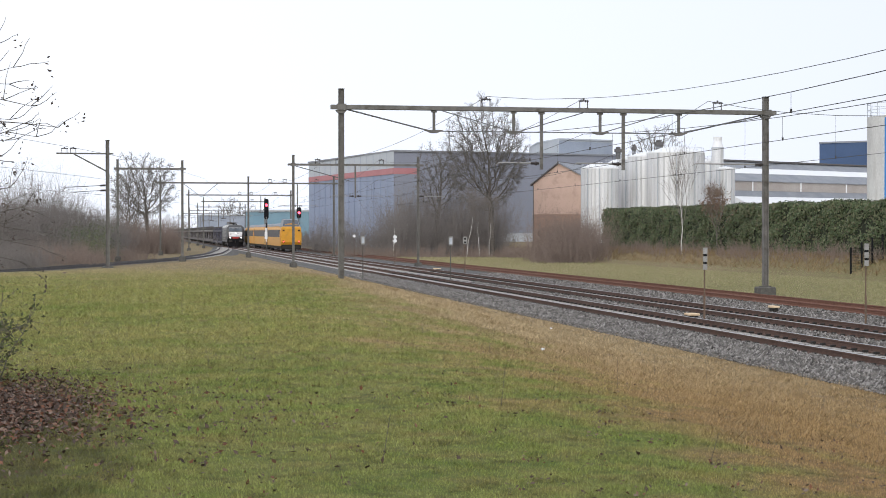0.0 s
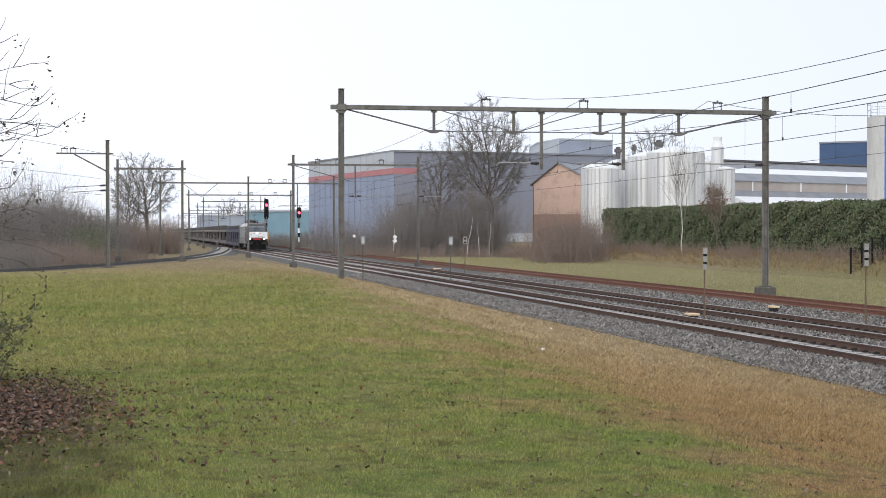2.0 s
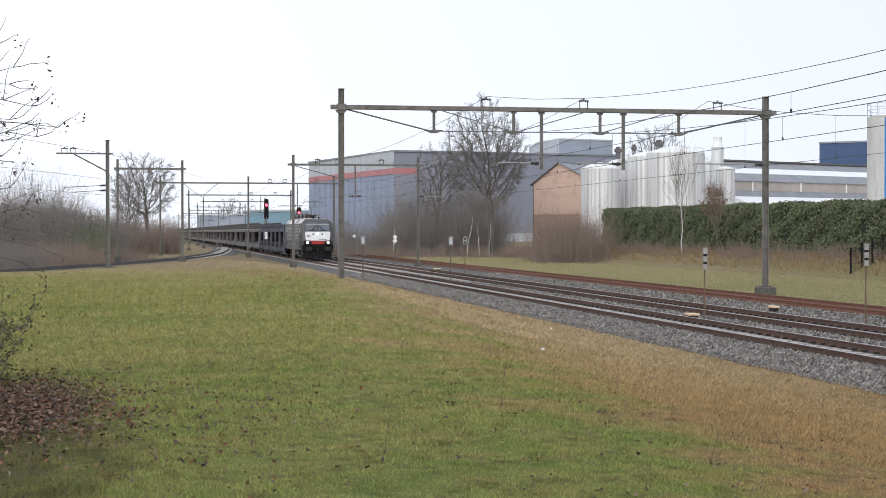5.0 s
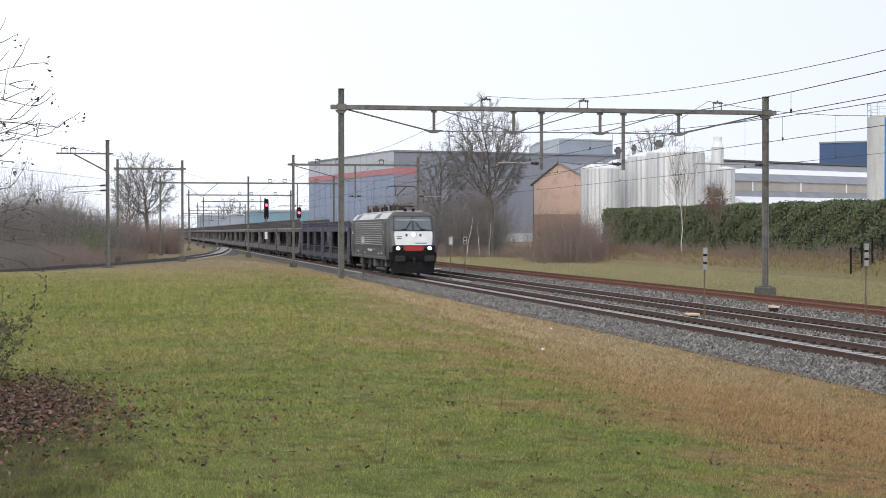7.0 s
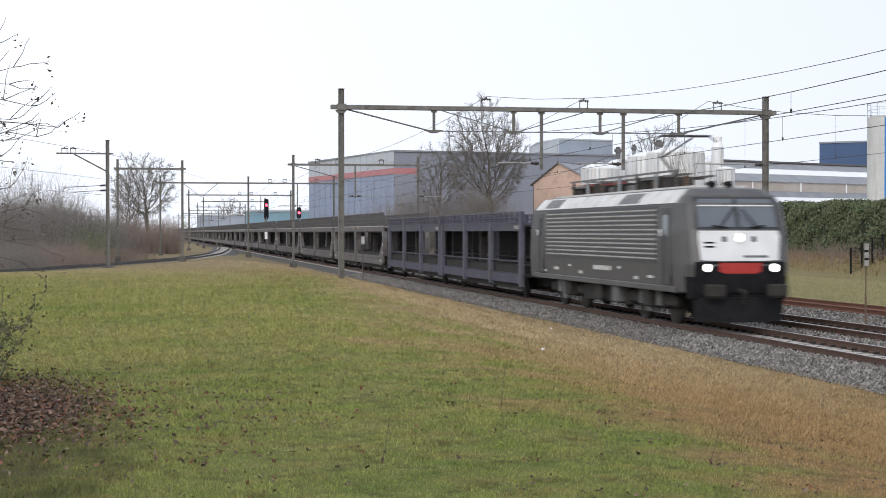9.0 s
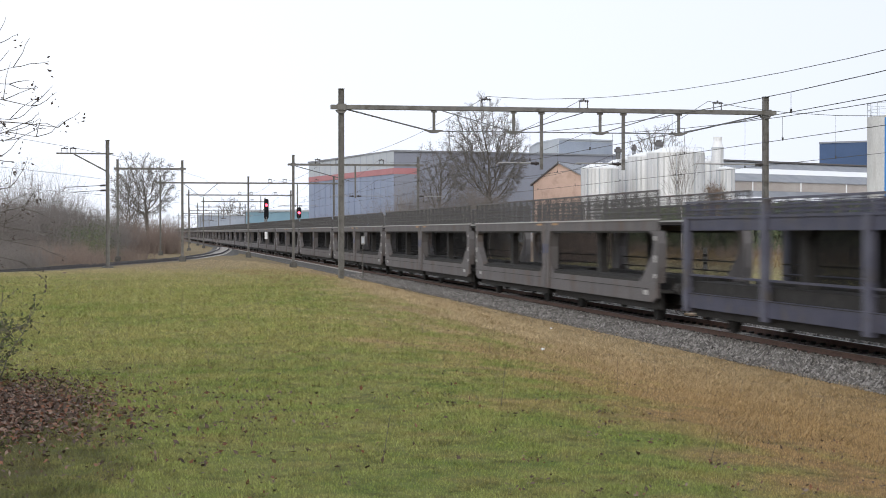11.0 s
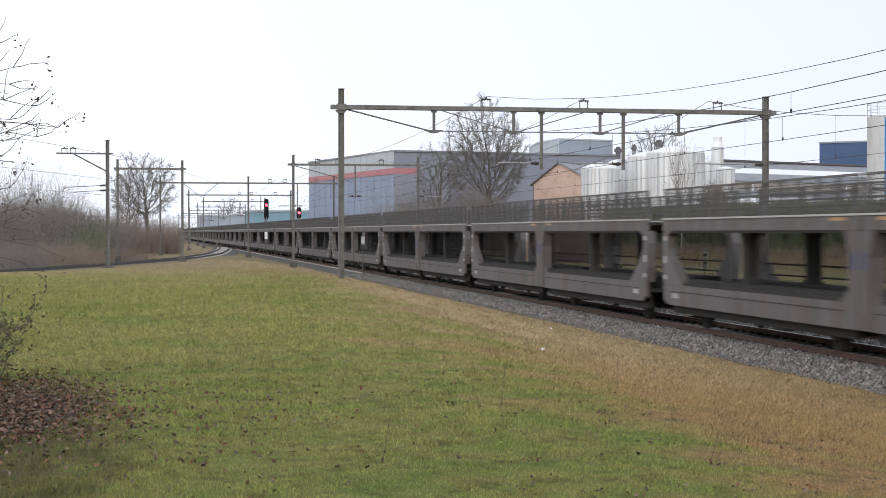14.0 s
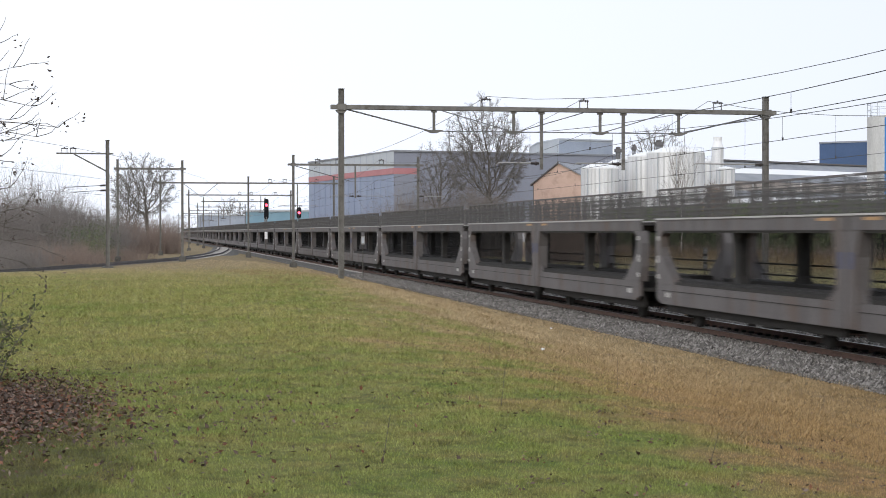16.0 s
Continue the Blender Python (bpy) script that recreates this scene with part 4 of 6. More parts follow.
def car_carrier(L, mat, edge, blue, label, posts):
    """Two coupled halves with open sides, a lower and an upper deck and a fenced top."""
    w = thing("car_carrier_wagon", pose(T1, 0, 0), label, "wagon", "car carrier wagons")
    mid = L / 2
    gap = 0.45 if blue else 0.72
    halves = ((gap, mid - 0.06), (mid + 0.06, L - gap))
    for a, b in halves:
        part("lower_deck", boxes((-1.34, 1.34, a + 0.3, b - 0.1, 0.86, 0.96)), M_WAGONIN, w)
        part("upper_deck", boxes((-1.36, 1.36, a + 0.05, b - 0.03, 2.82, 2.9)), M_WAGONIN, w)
        # the two outer beams are added to imitate black shade below the sills
        part("underframe", boxes((-0.5, 0.5, a + 0.4, b - 0.4, 0.5, 0.85), (-1.22, -1.08, a + 0.5, b - 0.3, 0.38, 0.85), (1.08, 1.22, a + 0.5, b - 0.3, 0.42, 0.85)), M_DARKUNDER, w)
        y = a + (b - a) * 0.58
        for x in (-0.85, 0.85):
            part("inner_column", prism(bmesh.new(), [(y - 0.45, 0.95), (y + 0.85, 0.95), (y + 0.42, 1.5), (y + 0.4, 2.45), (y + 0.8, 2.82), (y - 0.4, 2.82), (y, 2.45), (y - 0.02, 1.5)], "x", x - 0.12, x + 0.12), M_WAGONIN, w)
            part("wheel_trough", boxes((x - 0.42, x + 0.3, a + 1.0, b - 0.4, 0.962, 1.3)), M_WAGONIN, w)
    for s in (-1, 1):
        x0, x1 = (-1.43, -1.33) if s < 0 else (1.33, 1.43)
        for i, (a, b) in enumerate(halves):
            outer, inner = (a, b) if i == 0 else (b, a)
            d = 1 if i == 0 else -1
            bm = bmesh.new()
            sh = 1.0 if blue else 1.16
            sl = [(outer + d * 0.12, sh), (outer + d * 0.1, 0.74), (outer + d * 0.5, 0.6), (inner, 0.6), (inner, sh)]
            prism(bm, sl, "x", x0, x1)
            sill = part("side_sill", bm, mat, w)
            part("sill_seam", boxes((x0 - 0.012 if s < 0 else x0 + 0.01, x1 - 0.01 if s < 0 else x1 + 0.012, a + 0.8, b - 0.5, 0.97, 0.985)), M_DARKUNDER, sill)
            part("top_beam", boxes((x0, x1, a + 0.08, b, 2.66, 2.96)), mat, w)
            part("deck_edge", boxes((x0 - 0.03 if s < 0 else x0, x1 if s < 0 else x1 + 0.03, a + 0.06, b, 2.962, 3.03 if blue else 3.005)), edge, w)
            if not blue:
                bm = bmesh.new()
                prism(bm, [(outer + d * 0.1, 1.165), (outer + d * 1.75, 1.165), (outer + d * 1.45, 1.32), (outer + d * 0.55, 1.95), (outer + d * 0.42, 2.2), (outer + d * 0.42, 2.5), (outer + d * 0.75, 2.655), (outer + d * 0.1, 2.655), (outer, 2.3), (outer, 1.6)], "x", x0 if s < 0 else x0 - 0.16, x1 + 0.16 if s < 0 else x1)
                part("end_post", bm, mat, w)
                bm = bmesh.new()
                prism(bm, [(inner, 0.62), (inner - d * 0.42, 0.62), (inner - d * 0.42, 2.1), (inner - d * 0.62, 2.655), (inner - d * 0.1, 2.655), (inner, 2.3)], "x", x0 - 0.05 if s < 0 else x0 - 0.2, x1 + 0.2 if s < 0 else x1 + 0.05)
                part("centre_post", bm, mat, w)
                part("gusset", prism(bmesh.new(), [(inner - d * 0.425, 1.165), (inner - d * 1.0, 1.165), (inner - d * 0.425, 1.5)], "x", x0 + 0.01, x1 - 0.01), mat, w)
                part("marking", boxes((x0 - 0.008 if s < 0 else x0, x1 if s < 0 else x1 + 0.008, *sorted((inner - d * 0.7, inner - d * 1.5)), 2.86, 2.93)), M_ORANGE, w)
                part("marking", boxes((x0 - 0.008 if s < 0 else x0, x1 if s < 0 else x1 + 0.008, *sorted((outer + d * 0.12, outer + d * 0.3)), 1.75, 1.95)), M_WAGONPALE, w)
                for za, zb in ((2.38, 2.5), (1.3, 1.42)):
                    part("marking", boxes((x0 - 0.008 if s < 0 else x0, x1 if s < 0 else x1 + 0.008, *sorted((outer + d * 0.12, outer + d * 0.34)), za, zb)), M_WAGONPALE, w)
                part("marking", boxes((x0 - 0.008 if s < 0 else x0, x1 if s < 0 else x1 + 0.008, *sorted((outer + d * 0.9, outer + d * 1.3)), 0.8, 0.93)), M_WAGONPALE, w)
                part("opening_frame", boxes((x0 + 0.02, x1 - 0.02, *sorted((outer + d * 0.7, inner - d * 0.6)), 2.6, 2.658), (x0 + 0.02, x1 - 0.02, *sorted((outer + d * 1.7, inner - d * 0.45)), 1.162, 1.24)), M_DARKUNDER, w, "black edging of the side opening")
                part("blue_fitting", boxes((x0 - 0.06 if s < 0 else x1, x0 - 0.01 if s < 0 else x1 + 0.06, *sorted((inner - d * 0.1, inner - d * 0.3)), 1.85, 2.2)), M_BLUEMARK, w, "blue painted fitting on the centre post")
            else:
                n = 4
                for k in range(n):
                    y = a + 0.3 + (b - a - 0.6) * k / (n - 1)
                    part("side_post", boxes((x0 - (0.07 if s < 0 else 0), x1 + (0 if s < 0 else 0.07), y - 0.14, y + 0.14, 0.5, 3.0 if k % 2 else 3.4)), M_BLUEPOST, w)
                part("marking", boxes((x0 - 0.008 if s < 0 else x0, x1 if s < 0 else x1 + 0.008, a + 0.7, a + 1.5, 2.74, 2.88)), M_PLATE, w)
                part("hand_rail", boxes((x0, x1, a + 0.3, b - 0.3, 1.45, 1.5)), mat, w)
            if s > 0:
                # bars added on the far side to imitate the dim interior
                gap_b = 0.09 if blue else 0.15
                n = int((b - a - 1.0) / gap_b)
                mesh = part("darkening_bars", plain_boxes([(1.34, 1.36, a + 0.5 + gap_b * k, a + 0.54 + gap_b * k, 1.16, 2.66) for k in range(n)]), M_WAGONIN, w, "added close upright bars that darken the side openings")
                mesh["kind"] = "stuff"
                for z in (1.42, 1.72):
                    part("hand_rail", boxes((1.28, 1.33, a + 0.5, b - 0.3, z, z + 0.045)), M_DARKUNDER, w)
            # fenced top deck
            xm = x0 + 0.05
            nb = int((b - a) / 1.0)
            fm = M_BLUE if blue else M_MESH
            top = 3.38 if blue else 3.78
            rows_up = 3 if blue else 6
            ny = int((b - a - 0.2) / 0.13)
            bars = [(xm - 0.006, xm + 0.006, a + 0.1 + 0.13 * k, a + 0.112 + 0.13 * k, 3.04, top) for k in range(ny)]
            bars += [(xm - 0.008, xm + 0.008, a + 0.1, b - 0.05, 3.08 + 0.12 * k, 3.094 + 0.12 * k) for k in range(rows_up)]
            fence = part("top_fence", plain_boxes(bars), fm, w, "dark see-through wire fence along the top deck")
            for z in ((3.18,) if blue else (3.2, 3.46)):
                part("slat", boxes((xm - 0.02, xm + 0.02, a + 0.1, b - 0.05, z, z + 0.04)), fm, fence)
            for k in range(nb + 1):
                y = a + 0.12 + (b - a - 0.25) * k / nb
                part("fence_post", boxes((xm - 0.03, xm + 0.03, y - 0.045, y + 0.045, 3.03, top + 0.02)), M_BLUE if blue else M_MESH, fence)
            part("top_rail", boxes((xm - 0.03, xm + 0.03, a + 0.06, b - 0.02, top, top + 0.05)), M_BLUEPOST if blue else M_WAGON, fence)
    for y in (0.1, L - 0.5):
        for x in (-0.875, 0.875):
            part("buffer", tubes(((x, y, 1.0), (x, y + 0.4, 1.0), 0.17), n=12), M_DARKUNDER, w)
    part("coupling", tubes(((0, mid - 0.4, 0.85), (0, mid + 0.4, 0.85), 0.09)), M_DARKUNDER, w)
    wm = wheel_mesh(0.42)
    for y in ((2.6, mid - 2.4, mid + 2.4, L - 2.6)):
        for s in (-1, 1):
            part("axle_box", boxes((s * 1.0 - 0.1, s * 1.0 + 0.1, y - 0.5, y + 0.5, 0.34, 0.62), bev=0.05), M_DARKUNDER, w)
    wheels_on(w, wm, (2.6, mid - 2.4, mid + 2.4, L - 2.6), 0.42)
    for y in (mid - 5.2, mid + 4.6):
        part("brake_box", boxes((-1.2, -0.5, y, y + 0.9, 0.32, 0.62), bev=0.03), M_DARKUNDER, w)
    return w


def build_wagons():
    y = FRONT + LOCO_L + 0.1
    b = car_carrier(35.9, M_BLUE, M_BLUE, True, "navy blue two-deck car carrier wagon, empty, with upright side posts", 0)
    b.matrix_basis = pose(T1, y, 0)
    KEYED.append((b, T1, y, -SPEED))
    y += 37.0
    g = car_carrier(27.35, M_WAGON, M_WAGONPALE, False, "empty grey two-deck car carrier wagon with fenced top deck", 0)
    for i in range(26):
        w = g if i == 0 else copy_thing(g, pose(T1, y, 0))
        w.matrix_basis = pose(T1, y, 0)
        KEYED.append((w, T1, y, -SPEED))
        y += 27.35


def build_yellow_train():
    y0 = 217.0
    glass = M_WINDOW
    for c in range(3):
        t = thing("passenger_carriage", pose(T2, y0 + 26.4 * c, 0), "yellow and grey electric passenger carriage" + (" with red tail lights" if c == 0 else ""), "train carriage", "passenger train")
        bm = bmesh.new()
        sec = [(-1.38, 0.75), (1.38, 0.75), (1.42, 2.2), (1.34, 3.1), (0.95, 3.62), (0, 3.78), (-0.95, 3.62), (-1.34, 3.1), (-1.42, 2.2)]
        loft(bm, [[(x, y, z) for x, z in sec] for y in (0.7, 26.0)])
        bmesh.ops.recalc_face_normals(bm, faces=bm.faces[:])
        part("body", bm, M_YELLOW, t)
        for s in (-1, 1):
            part("grey_band", boxes((s * 1.395 - 0.05, s * 1.395 + 0.04, 1.9, 25.8, 1.95, 2.9)), M_TILE, t, "dark window band")
            for k in range(9):
                part("window", boxes((s * 1.41 - 0.03, s * 1.41 + 0.035, 3.0 + 2.4 * k, 4.7 + 2.4 * k, 2.05, 2.8)), glass, t)
        part("roof", prism(bmesh.new(), [(-1.2, 3.4), (1.2, 3.4), (0.9, 3.72), (0, 3.86), (-0.9, 3.72)], "y", 1.8, 25.9), M_ROOFGREY, t, "grey roof")
        part("underframe", boxes((-1.2, 1.2, 0.9, 25.6, 0.4, 0.8)), M_DARKUNDER, t)
        wheels_on(t, wheel_mesh(0.46), (2.6, 5.2, 20.8, 23.4), 0.46)
        if c == 0:
            bm = bmesh.new()
            loft(bm, [[(-1.35, 0.4, 0.8), (1.35, 0.4, 0.8), (1.35, 0.9, 0.8), (-1.35, 0.9, 0.8)], [(-1.36, 0.1, 1.3), (1.36, 0.1, 1.3), (1.36, 0.9, 1.3), (-1.36, 0.9, 1.3)], [(-1.3, 0.15, 3.1), (1.3, 0.15, 3.1), (1.3, 0.9, 3.1), (-1.3, 0.9, 3.1)], [(-1.2, 0.35, 3.35), (1.2, 0.35, 3.35), (1.2, 0.9, 3.35), (-1.2, 0.9, 3.35)]])
            bmesh.ops.recalc_face_normals(bm, faces=bm.faces[:])
            part("nose", bm, M_YELLOW, t, "flat yellow nose")
            cab = bmesh.new()
            loft(cab, [[(-1.25, 0.5, 3.3), (1.25, 0.5, 3.3), (1.25, 4.2, 3.3), (-1.25, 4.2, 3.3)], [(-0.95, 1.3, 4.3), (0.95, 1.3, 4.3), (0.95, 3.3, 4.35), (-0.95, 3.3, 4.35)]])
            bmesh.ops.recalc_face_normals(cab, faces=cab.faces[:])
            part("raised_cab", cab, M_ROOFGREY, t, "raised driver's cab over the nose")
            part("cab_window", loft(bmesh.new(), [[(-1.08, 0.52, 3.4), (1.08, 0.52, 3.4), (1.08, 0.6, 3.4), (-1.08, 0.6, 3.4)], [(-0.9, 1.18, 4.22), (0.9, 1.18, 4.22), (0.9, 1.3, 4.22), (-0.9, 1.3, 4.22)]]), M_WINDOW, t)
            part("bumper", boxes((-1.3, 1.3, 0.2, 0.9, 0.35, 0.95), bev=0.05), M_DARKUNDER, t)
            for x in (-1.02, 1.02):
                h = part("tail_light", tubes(((x, 0.02, 1.35), (x, 0.3, 1.35), 0.17), n=12), M_BLACK, t, "red tail light")
                part("lens", tubes(((x, 0.0, 1.35), (x, 0.02, 1.35), 0.12), n=12), M_TAIL, h)
                part("lamp_recess", boxes((x - 0.14, x + 0.14, 0.1, 0.2, 2.72, 2.92)), M_BLACK, t)
        KEYED.append((t, T2, y0 + 26.4 * c, 29.0))


# ---- lineside ----
def build_signals():
    for x, y, z0, z1, lamp, g in ((17.62, 237.5, 4.5, 7.4, 6.5, -0.3), (21.9, 233, 4.55, 6.15, 5.35, -0.3)):
        s = thing("railway_signal", pose(x, y, 0), "black railway signal head showing red on a banded post", "signal", "red signals")
        part("post", tubes(((0, 0, g - 0.2), (0, 0, z0 + 0.3), 0.08)), M_STEEL, s)
        part("white_band", tubes(((0, 0, 2.5), (0, 0, 3.2), 0.17), ((0, 0, 1.2), (0, 0, 1.9), 0.1), n=10), M_WHITE, s)
        part("dark_band", tubes(((0, 0, 1.9), (0, 0, 2.5), 0.14), ((0, 0, 3.2), (0, 0, 3.9), 0.11), n=10), M_BLACK, s)
        o = [(-0.33, z0 + 0.2), (-0.15, z0), (0.15, z0), (0.33, z0 + 0.2), (0.33, z1 - 0.25), (0.2, z1), (-0.2, z1), (-0.33, z1 - 0.25)]
        part("backboard", prism(bmesh.new(), o, "y", -0.06, 0.02), M_BLACK, s)
        for k, z in enumerate((lamp, lamp - 0.55)):
            hood = part("hood", tubes(((0, -0.3, z), (0, -0.06, z), 0.17), n=12), M_BLACK, s)
            if k == 0:
                part("lens", tubes(((0, -0.315, z), (0, -0.3, z), 0.2), n=14), M_REDLAMP, hood, "lit red lens")
        part("ladder", tubes(((-0.2, 0.25, g), (-0.2, 0.25, z0), 0.02), ((0.2, 0.25, g), (0.2, 0.25, z0), 0.02)), M_STEEL, s)


def post_with(name, x, y, base, top, plates, label, mat=None, cat="track sign", group=""):
    s = thing(name, pose(x, y, 0), label, cat, group)
    part("post", tubes(((0, 0, base - 0.25), (0, 0, top), 0.024), ((0, 0, base - 0.25), (0, 0, base + 0.85), 0.036)), mat or M_STEEL, s)
    for kind, za, zb, hw, m in plates:
        part(kind, boxes((-hw, hw, -0.07, -0.045, za, zb), bev=0.008), m, s)
    return s


def build_line_signs():
    for x, y, zt in ((17.6, 49.8, 2.12), (22.2, 47.9, 2.26)):
        b = -0.2
        post_with("marker_post", x, y, b, zt, [("pale_plate", zt - 0.2, zt, 0.075, M_PLATE), ("dark_plate", zt - 0.27, zt - 0.2, 0.06, M_BLACK), ("pale_plate", zt - 0.45, zt - 0.27, 0.075, M_PLATE), ("dark_plate", zt - 0.52, zt - 0.45, 0.06, M_BLACK), ("pale_plate", zt - 0.7, zt - 0.52, 0.075, M_PLATE)], "rusty post with three small white plates between the tracks", M_RUSTPOST, "marker post", "banded marker posts")
    for x, y in ((13.6, 102), (17.6, 93.5)):
        s = post_with("white_sign", x, y, -0.2, 2.3, [("frame_plate", 1.84, 2.36, 0.125, M_PLATE)], "white-framed grey sign on a thin pale post", M_CONCRETE, "track sign", "framed signs")
        part("dark_face", boxes((-0.08, 0.08, -0.085, -0.07, 1.92, 2.28)), M_CLADGREY, s)
    post_with("white_sign", 13.5, 182.5, -0.2, 2.6, [("white_plate", 1.85, 2.65, 0.16, M_WHITE)], "small upright white plate on a thin post", M_CONCRETE)
    s = post_with("distance_sign", 22.2, 112.5, -0.25, 2.3, [("white_plate", 1.8, 2.3, 0.14, M_PLATE)], "small white plate with two dark dots on a post", M_RUSTPOST)
    for z in (1.9, 2.13):
        part("dot", boxes((-0.07, 0.07, -0.08, -0.07, z - 0.04, z + 0.06)), M_BLACK, s)
    s = post_with("marker_post", 21.0, 137, -0.25, 2.3, [], "thin dark post with two round white discs", M_RUSTPOST, "marker post")
    for z in (2.2, 1.88):
        part("white_disc", tubes(((0, -0.08, z), (0, -0.05, z), 0.16), n=14), M_WHITE, s)
    s = post_with("marker_post", 22.0, 172, -0.25, 2.2, [], "thin dark post with one round white disc", M_RUSTPOST, "marker post")
    part("white_disc", tubes(((0, -0.08, 2.2), (0, -0.05, 2.2), 0.16), n=14), M_WHITE, s)
    for x, y, w in ((17.6, 51.0, 0.19), (22.25, 55.6, 0.13), (22.6, 46.2, 0.15), (21.2, 118, 0.25)):
        b = thing("trackside_box", pose(x, y, -0.22), "small flat cable box with a pale cover between the tracks", "trackside box", "trackside boxes")
        part("body", boxes((-w * 0.8, w * 0.8, -0.2, 0.2, -0.05, 0.12), bev=0.02), M_DARKUNDER, b)
        part("cover", boxes((-w, w, -0.26, 0.26, 0.12, 0.2), bev=0.02), M_PALEWOOD, b, "pale sun-bleached cover")


# ---- more materials ----
M_CLADBLUEGREY = material("blue_grey_cladding", (0.27, 0.31, 0.38), (0.34, 0.38, 0.45), 0.6, scale=0.3, fine=6, bump=0.02)
M_TEAL = material("teal_cladding", (0.16, 0.28, 0.36), (0.21, 0.34, 0.42), 0.6, scale=0.3, fine=6, bump=0.02)
M_BRIGHTBLUE = material("bright_blue_panel", (0.04, 0.20, 0.52), (0.06, 0.25, 0.6), 0.5, scale=0.6, bump=0.02)
M_SILO = material("pale_silo_concrete", (0.52, 0.52, 0.51), (0.68, 0.68, 0.66), 0.85, scale=0.7, fine=6, bump=0.1, streak=(1, 1, 0.25), dirt=(0.42, 0.41, 0.39, 0.8))
M_OLDSLEEPER = material("old_timber_sleeper", (0.08, 0.06, 0.048), (0.16, 0.125, 0.10), 0.95, scale=4, bump=0.3)
M_LEAFMIX = island_material("fallen_leaf", [(0.05, 0.035, 0.028), (0.12, 0.085, 0.065), (0.07, 0.05, 0.042), (0.19, 0.08, 0.045), (0.21, 0.165, 0.135)], 0.75)
M_VERGE = island_material("verge_blade", [(0.25, 0.25, 0.11), (0.42, 0.37, 0.21), (0.22, 0.24, 0.10), (0.47, 0.40, 0.25)], 0.9)
M_STRAW = island_material("straw_blade", [(0.22, 0.15, 0.07), (0.36, 0.26, 0.14), (0.16, 0.10, 0.05), (0.30, 0.23, 0.11)], 0.9)


# ---- branches and twigs ----
def seg_mesh(name, segs, mat, parent, n=3):
    """Tapered prisms from rows of (start, end, radius, radius)."""
    s = np.array([(*a, *b, r0, r1) for a, b, r0, r1 in segs], dtype=float) if isinstance(segs, list) else segs
    a, b, r0, r1 = s[:, 0:3], s[:, 3:6], s[:, 6], s[:, 7]
    d = b - a
    d = d / np.maximum(np.linalg.norm(d, axis=1, keepdims=True), 1e-6)
    ref = np.where(np.abs(d[:, 2:3]) < 0.9, np.array([[0, 0, 1.0]]), np.array([[1.0, 0, 0]]))
    u = np.cross(d, ref)
    u /= np.linalg.norm(u, axis=1, keepdims=True)
    w = np.cross(d, u)
    vs = []
    for k in range(n):
        an = 2 * math.pi * k / n
        o = u * math.cos(an) + w * math.sin(an)
        vs.append(a + o * r0[:, None])
        vs.append(b + o * r1[:, None])
    v = np.stack(vs, 1).reshape(-1, 3)
    f = []
    for k in range(n):
        j = (k + 1) % n
        f.append([2 * k, 2 * j, 2 * j + 1, 2 * k + 1])
    f = (np.array(f)[None] + (2 * n) * np.arange(len(s))[:, None, None]).reshape(-1, 4)
    return raw(name, v, f, mat, parent, 4)


def grow(rng, height, spread, r, levels=5, fork=5, up=0.25, start=0.3, lean=0.06, fine=0.009):
    """Limbs of a bare tree standing at the origin: thick rows and thin rows."""
    thick, thin = [], []
    stack = [(np.zeros(3), np.array([rng.normal(0, lean), rng.normal(0, lean), 1.0]), height * 0.6, r, 0)]
    while stack:
        p, d, ln, rad, lev = stack.pop()
        n = 5 if lev < 2 else 3
        kids = fork + (4 if lev == 0 else 1 if lev == 1 else 0)
        spots = np.sort(rng.uniform(start if lev == 0 else 0.25, 1.0, kids))
        q, dd, pts, dirs = p.copy(), d / np.linalg.norm(d), [p.copy()], []
        for i in range(n):
            dd = dd + rng.normal(0, 0.08 + 0.03 * lev, 3) + np.array([0, 0, up * 0.18])
            dd /= np.linalg.norm(dd)
            q2 = q + dd * ln / n
            ra, rb = rad * (1 - 0.7 * i / n), rad * (1 - 0.7 * (i + 1) / n)
            (thick if lev < 2 else thin).append((q.copy(), q2.copy(), max(ra, fine), max(rb, fine * 0.8)))
            q = q2
            pts.append(q.copy())
            dirs.append(dd.copy())
        if lev < levels - 1:
            az0 = rng.uniform(0, 6.28)
            for j, t in enumerate(spots):
                i = min(int(t * n), n - 1)
                fpos = pts[i] + (pts[i + 1] - pts[i]) * (t * n - i)
                az = az0 + 2.4 * j + rng.normal(0, 0.3)
                ref = np.array([1.0, 0, 0]) if abs(dirs[i][2]) > 0.8 else np.array([0, 0, 1.0])
                s1 = np.cross(dirs[i], ref)
                s1 /= np.linalg.norm(s1)
                s2 = np.cross(dirs[i], s1)
                out = s1 * math.cos(az) + s2 * math.sin(az)
                nd = dirs[i] * (1.0 if lev else 0.75) + out * spread * rng.uniform(0.7, 1.3) + np.array([0, 0, up * 0.5])
                cl = ln * (rng.uniform(0.62, 0.85) if lev < 2 else rng.uniform(0.5, 0.72)) * (1.25 - 0.5 * t)
                stack.append((fpos, nd, cl, rad * (1 - 0.65 * t) * 0.6, lev + 1))
    return thick, thin


